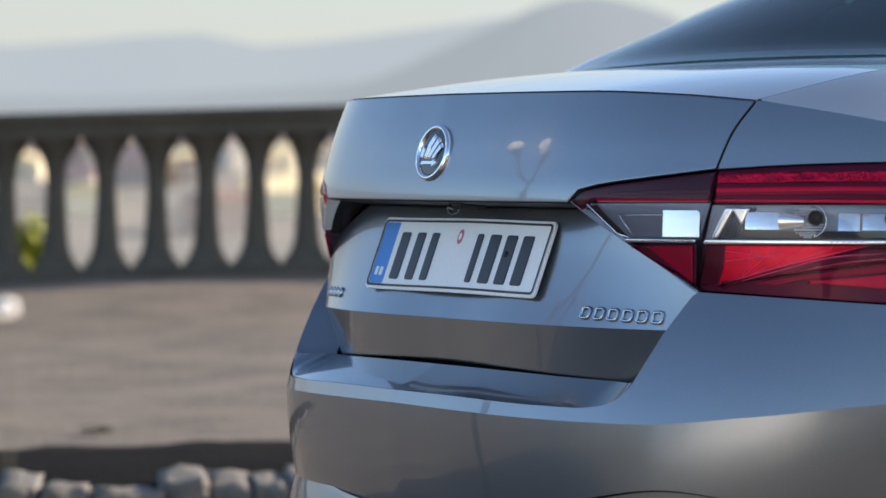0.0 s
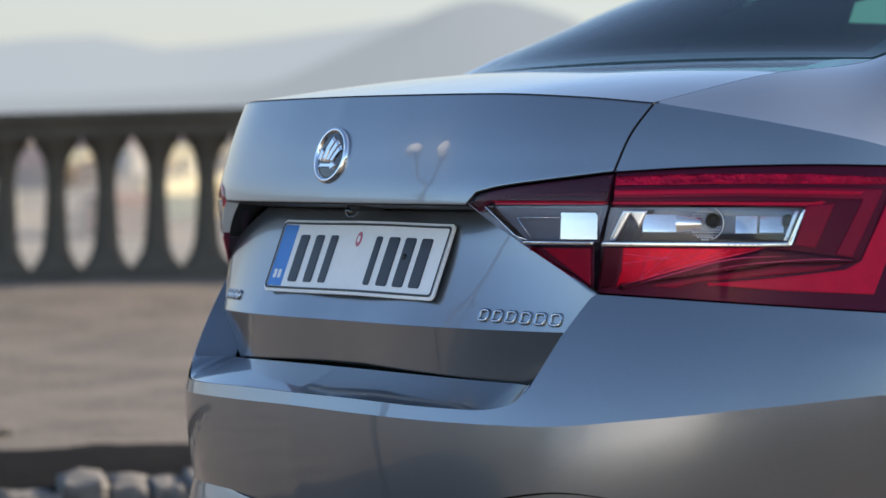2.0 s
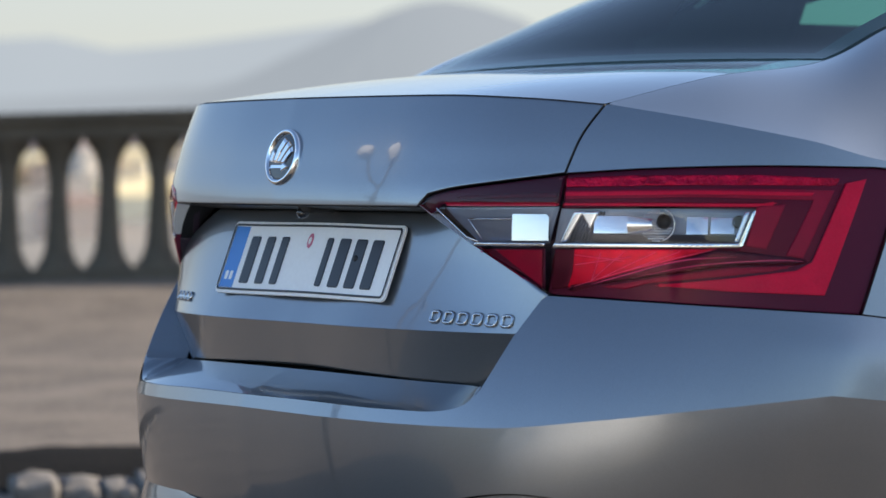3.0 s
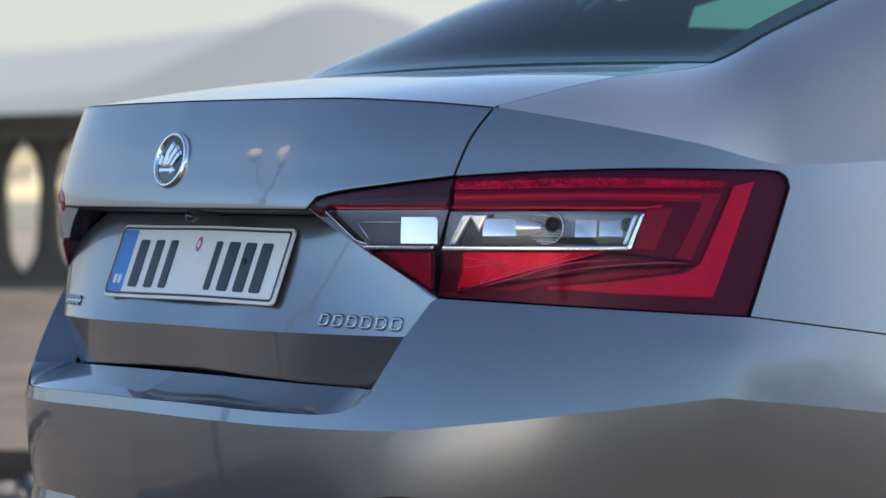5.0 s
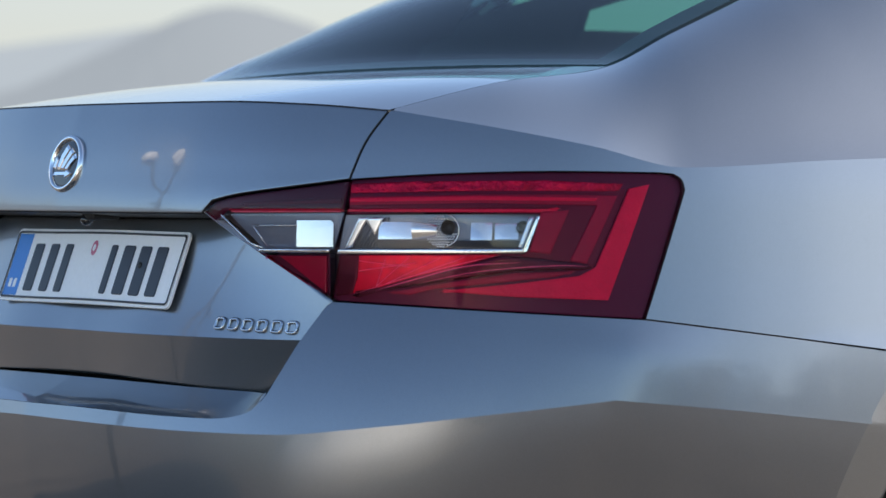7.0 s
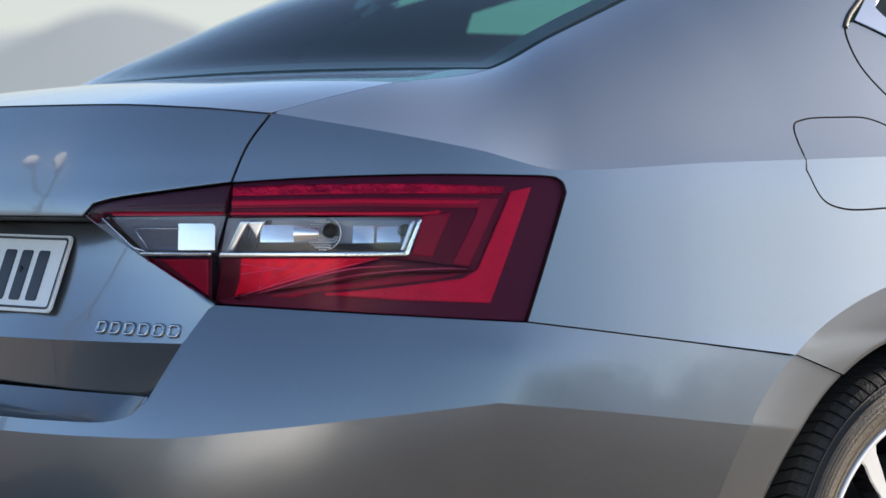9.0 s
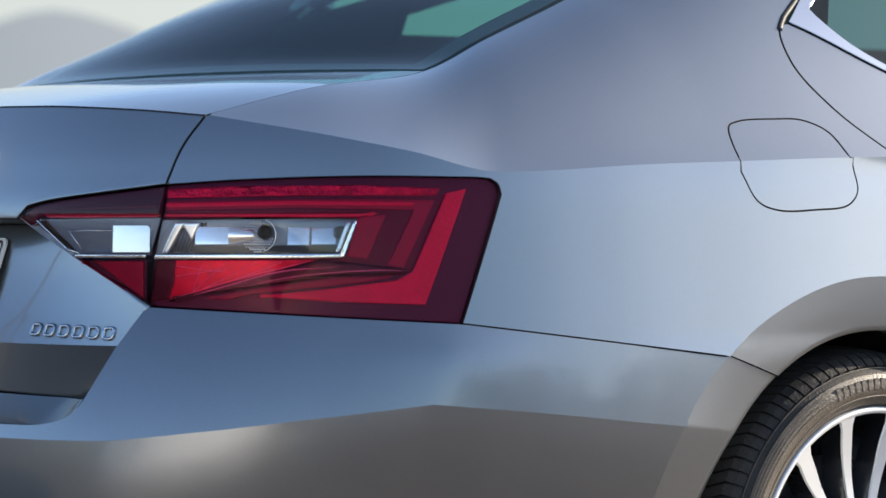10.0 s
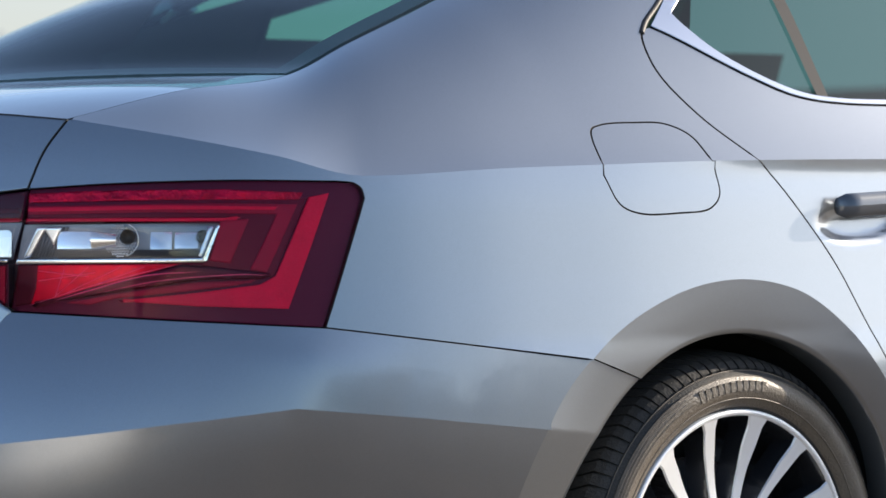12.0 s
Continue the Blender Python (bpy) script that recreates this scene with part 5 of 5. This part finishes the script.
def ridge(name, dist, knots, base, mat, label):
    """A chain of far hills: knots of (bearing degrees, height)."""
    bm = bmesh.new()
    a0, a1 = knots[0][0], knots[-1][0]
    top, low, back = [], [], []
    for k in range(161):
        a = a0 + (a1 - a0) * k / 160
        h = hermite([q[0] for q in knots], [q[1] for q in knots], a) + dist * .0012 * noise.fractal(Vector((a * .35, dist * .01, 0)), 1, 2, 4)
        d = Vector((-math.sin(radians(a)), math.cos(radians(a)), 0))
        low.append(d * dist * .93 + Vector((4.7, -2.7, base)))
        top.append(d * dist + Vector((4.7, -2.7, h)))
        back.append(d * dist * 1.06 + Vector((4.7, -2.7, base)))
    strip(bm, [low, top, back])
    return tagged(mesh_object(name, bm, mat), label, "mountain", kind="structure")


# second colour is the haze, emitted by the slopes themselves
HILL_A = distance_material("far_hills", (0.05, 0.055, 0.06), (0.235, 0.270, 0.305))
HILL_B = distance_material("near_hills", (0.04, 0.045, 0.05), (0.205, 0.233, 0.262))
# ends out of direct view are raised to darken reflections and the side window
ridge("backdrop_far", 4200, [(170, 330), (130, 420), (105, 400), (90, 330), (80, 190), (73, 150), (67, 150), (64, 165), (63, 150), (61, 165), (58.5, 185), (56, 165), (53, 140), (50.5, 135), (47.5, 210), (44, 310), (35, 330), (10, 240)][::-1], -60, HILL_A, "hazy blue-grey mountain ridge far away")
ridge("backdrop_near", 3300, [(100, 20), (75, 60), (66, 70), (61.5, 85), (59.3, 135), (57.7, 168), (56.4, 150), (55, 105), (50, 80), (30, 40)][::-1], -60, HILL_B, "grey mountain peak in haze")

yaw_along = math.atan2(ALONG.y, ALONG.x)
# stone parapet with turned balusters
PAR_W, SLOPE = 12.55, .031


def par_z(l):
    return .388 + SLOPE * (l + 1.36)


balustrade = tagged(new("balustrade"), "weathered stone balustrade of turned balusters, seen against the light", "balustrade")


def beam(w0, w1, z0, z1, l0=-9, l1=9, n=18):
    bm = bmesh.new()
    ring = [(w0, z0), (w1, z0), (w1, z1), (w0, z1)]
    strip(bm, [[place(w, l, par_z(l) + z) for w, z in ring + ring[:1]] for l in np.linspace(l0, l1, n)])
    return bm


part("plinth", beam(PAR_W - .17, PAR_W + .17, -.14, .02), CONCRETE, balustrade, smooth=False)
part("rail", beam(PAR_W - .14, PAR_W + .14, .690, .775), CONCRETE, balustrade, smooth=False)
part("coping", beam(PAR_W - .18, PAR_W + .18, .775, .822), CONCRETE, balustrade, smooth=False)
prof = [(.125, 0), (.118, .02), (.088, .06), (.068, .12), (.060, .22), (.052, .36), (.050, .46), (.058, .53), (.074, .58), (.096, .62), (.122, .65), (.127, .685)]
bm = bmesh.new()
lathe(bm, prof, n=20)
mesh = bpy.data.meshes.new("baluster")
bm.to_mesh(mesh)
bm.free()
mesh.materials.append(CONCRETE)
mesh.polygons.foreach_set("use_smooth", [True] * len(mesh.polygons))
for i in range(-26, 30):
    l = -1.11 + .257 * i
    ob = new("baluster", mesh)
    ob.parent = balustrade
    ob.matrix_world = Matrix.Translation(place(PAR_W, l, par_z(l) + .015))


# near-black strip behind the kerb
bm = bmesh.new()
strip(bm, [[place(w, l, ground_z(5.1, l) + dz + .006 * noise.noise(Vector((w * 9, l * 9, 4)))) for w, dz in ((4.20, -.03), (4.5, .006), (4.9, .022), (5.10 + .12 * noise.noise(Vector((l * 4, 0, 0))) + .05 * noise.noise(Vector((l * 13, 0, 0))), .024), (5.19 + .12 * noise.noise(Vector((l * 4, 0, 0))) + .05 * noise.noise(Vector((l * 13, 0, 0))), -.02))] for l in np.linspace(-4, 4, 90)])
tagged(mesh_object("gutter", bm, NEAR_BLACK), "near-black strip with a ragged edge along the kerb", "gutter", kind="structure")
for i, (w, l, s) in enumerate(((6.45, -1.32, .16), (6.35, -1.20, .09), (5.75, -.72, .05))):
    bm = bmesh.new()
    for k in range(60):
        a, r = random.uniform(0, math.tau), s * random.random() ** .5
        p = place(w, l, ground_z(w, l)) + Vector((math.cos(a) * r, math.sin(a) * r, 0))
        t = Vector((random.uniform(-1, 1), random.uniform(-1, 1), random.uniform(.2, 1))) * .03
        q = Vector((t.y, -t.x, 0)).normalized() * .004
        bm.faces.new([bm.verts.new(v) for v in (p - q, p + q, p + t)])
    tagged(mesh_object("weed_tuft", bm, DRY_WEED, smooth=False), "small dry tuft of weeds on the ground", "weed", "weeds on the sandy ground")

# sunlit shrub behind the parapet
shrub = tagged(new("shrub"), "yellow-green sunlit shrub behind the balustrade", "shrub")
verts, faces = [], []
r = random.Random(11)
for k in range(1500):
    d = Vector((r.gauss(0, 1), r.gauss(0, 1), r.gauss(0, 1))).normalized() * r.uniform(.3, 1)
    c = place(PAR_W + 1.2, -1.30, .30) + Vector((d.x * .19, d.y * .19, d.z * .40))
    a = Vector((r.uniform(-1, 1), r.uniform(-1, 1), r.uniform(-1, 1))).normalized() * .035
    b = a.cross(Vector((r.uniform(-1, 1), r.uniform(-1, 1), r.uniform(-1, 1)))).normalized() * .02
    n = len(verts)
    verts += [c - a, c + b, c + a, c - b]
    faces.append((n, n + 1, n + 2, n + 3))
me = bpy.data.meshes.new("foliage")
me.from_pydata(verts, [], faces)
me.materials.append(SHRUB)
ob = new("foliage", me)
ob.parent = shrub
tagged(ob, kind="stuff")
bm = bmesh.new()
for k in range(5):
    tube(bm, [place(PAR_W + 1.2, -1.30, -1.2), place(PAR_W + 1.2 + .05 * k - .1, -1.30, -.3), place(PAR_W + 1.1 + .08 * k, -1.3 + .05 * k, .35)], [.02, .014, .004], 6)
part("stem", bm, BARK, shrub)


# hillside town in the distance
def house(wall, wide, deep, high, seed):
    h = tagged(new("house"), "small pale plastered house on the far hillside", "house", "houses of the town")
    bm = bmesh.new()
    box(bm, Matrix.Translation((0, 0, high / 2 - 3)), wide, deep, high + 6)
    part("wall", bm, wall, h, smooth=False)
    bm = bmesh.new()
    e, top = .5, high + wide * .22
    P = [Vector(p) for p in ((-wide / 2 - e, -deep / 2 - e, high), (wide / 2 + e, -deep / 2 - e, high), (wide / 2 + e, deep / 2 + e, high), (-wide / 2 - e, deep / 2 + e, high), (0, -deep / 2 - e, top), (0, deep / 2 + e, top))]
    V = [bm.verts.new(p) for p in P]
    for f in ((0, 1, 4), (2, 3, 5), (1, 2, 5, 4), (3, 0, 4, 5), (3, 2, 1, 0)):
        bm.faces.new([V[i] for i in f])
    part("roof", bm, ROOFS[seed], h, smooth=False)
    for x in (-.28, .0, .28):
        for z in (.30, .68):
            bm = bmesh.new()
            box(bm, Matrix.Translation((x * wide, -deep / 2, z * high)), 1.1, .3, 1.5)
            part("window", bm, DARK_GLASS, h, smooth=False)
    return h


protos = [house(WALLS[i], 9 + 2 * i, 9 + i, 6 + 1.3 * (i % 3), i) for i in range(5)]
r = random.Random(21)
for i in range(170):
    b, dist = radians(r.uniform(55, 72)), r.uniform(750, 2150)
    p = Vector((4.7 - dist * math.sin(b), -2.7 + dist * math.cos(b), 0))
    z = ground_z(p.dot(AWAY), p.dot(ALONG))
    m = Matrix.Translation((p.x, p.y, z)) @ pose(0, 0, 0, 0, 0, math.degrees(yaw_along) + r.choice((0, 90, 180, 270)) + r.uniform(-25, 25))
    if i < 5:
        protos[i].matrix_world = m
    else:
        copy_thing(protos[i % 5], m)


# unseen pale mound beside the lane, added for the bright reflection on the bumper;
# it rises away from the car
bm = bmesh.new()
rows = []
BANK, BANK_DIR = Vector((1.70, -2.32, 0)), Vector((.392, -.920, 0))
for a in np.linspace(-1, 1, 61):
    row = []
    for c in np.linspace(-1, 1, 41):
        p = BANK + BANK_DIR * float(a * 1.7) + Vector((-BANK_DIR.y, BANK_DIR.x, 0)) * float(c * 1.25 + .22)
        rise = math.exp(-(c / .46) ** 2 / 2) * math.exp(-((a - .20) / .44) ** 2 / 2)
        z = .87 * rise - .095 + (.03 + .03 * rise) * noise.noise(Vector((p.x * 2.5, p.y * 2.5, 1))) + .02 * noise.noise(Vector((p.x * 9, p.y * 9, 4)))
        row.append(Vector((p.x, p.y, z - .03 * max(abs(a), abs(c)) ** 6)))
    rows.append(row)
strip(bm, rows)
tagged(mesh_object("bounce_mound", bm, BOUNCE_PALE), "unseen pale mound, added to throw a bright reflection onto the bumper", "mound")


# ---------------------------------------------------------------- kerb stones, plants, trees
def rough_stone(seed, sx, sy, sz):
    bm = bmesh.new()
    bmesh.ops.create_cube(bm, size=1)
    bmesh.ops.subdivide_edges(bm, edges=bm.edges[:], cuts=5, use_grid_fill=True)
    for v in bm.verts:
        p = v.co.copy()
        n = p.normalized() * .5
        p = p.lerp(n * 1.25, .20)
        d = noise.noise_vector(p * 2.6 + Vector((seed, seed * 2.1, 0))) * .085 + noise.noise_vector(p * 7 + Vector((seed, 0, 3))) * .03
        v.co = Vector(((p.x + d.x) * sx, (p.y + d.y) * sy, (p.z + d.z) * sz))
    return bm


rnd = random.Random(5)
yaw = math.atan2(ALONG.y, ALONG.x)
l = -3.2
i = 0
while l < 2.6:
    length = rnd.uniform(.09, .20)
    deep, high = rnd.uniform(.20, .30), rnd.uniform(.15, .21)
    w = 4.15 + rnd.uniform(-.05, .05)
    z = ground_z(4.9, l) - .085 + rnd.uniform(-.025, .02)
    ob = mesh_object("kerb_stone", rough_stone(i * 3.7, length, deep, high), STONE, smooth=True)
    tagged(ob, "rough pale kerb stone at the edge of the road", "stone", "kerb stones along the road")
    ob.matrix_world = Matrix.Translation(place(w, l + length / 2, z)) @ pose(0, 0, math.degrees(0), rnd.uniform(-6, 6), rnd.uniform(-6, 6), math.degrees(yaw) + rnd.uniform(-8, 8))
    l += length * .98
    i += 1
# a second, lower row nearer the road
l = -3.2
while l < 2.6:
    length = rnd.uniform(.18, .36)
    ob = mesh_object("kerb_stone", rough_stone(i * 3.7, length, rnd.uniform(.2, .3), .16), STONE, smooth=True)
    tagged(ob, "rough pale kerb stone at the edge of the road", "stone", "kerb stones along the road")
    ob.matrix_world = Matrix.Translation(place(3.85 + rnd.uniform(-.04, .04), l + length / 2, ground_z(4.9, l) - .16)) @ pose(0, 0, 0, rnd.uniform(-6, 6), rnd.uniform(-6, 6), math.degrees(yaw) + rnd.uniform(-8, 8))
    l += length
    i += 1


def tree(x, y, height, seed):
    r = random.Random(seed)
    t = tagged(new("tree"), "tree in leaf across the road, haze painted into its pale leaves", "tree", "trees across the road")
    bm = bmesh.new()
    tube(bm, [(x, y, -.1), (x + .1, y, height * .25), (x - .05, y + .1, height * .55), (x, y, height * .85)], [.22, .17, .11, .03], 9)
    part("trunk", bm, BARK, t)
    for k in range(7):
        a = r.uniform(0, math.tau)
        h = height * r.uniform(.3, .6)
        bm = bmesh.new()
        q = Vector((math.cos(a), math.sin(a), .8)) * height * .22
        tube(bm, [Vector((x, y, h)), Vector((x, y, h)) + q * .5, Vector((x, y, h)) + q + Vector((0, 0, .2))], [.08, .05, .02], 6)
        part("limb", bm, BARK, t)
    verts, faces = [], []
    for _ in range(1900):
        d = Vector((r.gauss(0, 1), r.gauss(0, 1), r.gauss(0, 1))).normalized()
        rad = r.uniform(.45, 1) * (1 + .35 * noise.noise(d * 2.2 + Vector((seed, 0, 0))))
        c = Vector((x + d.x * height * .36 * rad, y + d.y * height * .36 * rad, height * .52 + d.z * height * .45 * rad))
        a = Vector((r.uniform(-1, 1), r.uniform(-1, 1), r.uniform(-1, 1))).normalized() * r.uniform(.10, .22)
        b = a.cross(Vector((r.uniform(-1, 1), r.uniform(-1, 1), r.uniform(-1, 1)))).normalized() * a.length * .6
        n = len(verts)
        verts += [c - a, c + b, c + a, c - b]
        faces.append((n, n + 1, n + 2, n + 3))
    me = bpy.data.meshes.new("crown")
    me.from_pydata(verts, [], faces)
    me.materials.append(HAZED_LEAF)
    ob = new("crown", me)
    ob.parent = t
    tagged(ob, kind="stuff")


# seen only mirrored; the far end is added to cover bright horizon
for i in range(38):
    tree(54 + 5 * math.sin(i * 2.3), 10.5 + 1.45 * i + .6 * math.sin(i * 5.1), 9.4 - .08 * i + 1.2 * math.sin(i * 1.7), i + 1)


def dry_flower(name, heads, root, label, size=.013, tall=.75, stem=.004):
    """Stems from one root to small woolly heads."""
    f = tagged(new(name), label, "flower")
    for k, hd in enumerate(heads):
        hd, root_v = Vector(hd), Vector(root)
        bm = bmesh.new()
        fork = root_v.lerp(Vector(heads[-1]), .86)
        path = [Vector(p) for p in spline([root_v, root_v.lerp(fork, .5) + Vector((.02, .01, 0)), fork, fork.lerp(hd, .6) + Vector((0, 0, -.012)), hd], 4)]
        tube(bm, path, [stem * (1 - .5 * t) for t in np.linspace(0, 1, len(path))], 6)
        part("stem", bm, STEM, f)
        bm = bmesh.new()
        bmesh.ops.create_icosphere(bm, subdivisions=3, radius=size * (.75, 1.1)[k % 2])
        for v in bm.verts:
            v.co *= 1 + .25 * noise.noise(v.co * 260 + Vector((k, 0, 0)))
            v.co.z *= tall
        bmesh.ops.translate(bm, verts=bm.verts, vec=hd)
        part("flower_head", bm, WOOL, f, "pale woolly flower head")
        for q in range(3):
            bm = bmesh.new()
            p = path[5 + 2 * q]
            tip = p + Vector((.05 * math.cos(q * 2 + k), .05 * math.sin(q * 2 + k), .03))
            side = Vector((-.014, .012, .004))
            strip(bm, [[p - side * .2, p + side * .2], [p.lerp(tip, .5) - side, p.lerp(tip, .5) + side], [tip - side * .1, tip + side * .1]])
            part("leaf", bm, STEM, f)


STEM = material("dry_stem", (0.10, 0.09, 0.07), 0.8)
WOOL = material("flower_wool", (0.88, 0.82, 0.76), 0.9)
dry_flower("dry_flower", [(-.518, -.624, 1.283), (-.378, -.689, 1.307)], (-.52, -.74, 0), "dry stem with two pale woolly flower heads behind the car", .040, 1.05, .011)
dry_flower("white_flower", [(2.366, -1.770, .829)], (2.36, -1.75, 0), "white flower on a thin stem by the road", .011, stem=.0012)
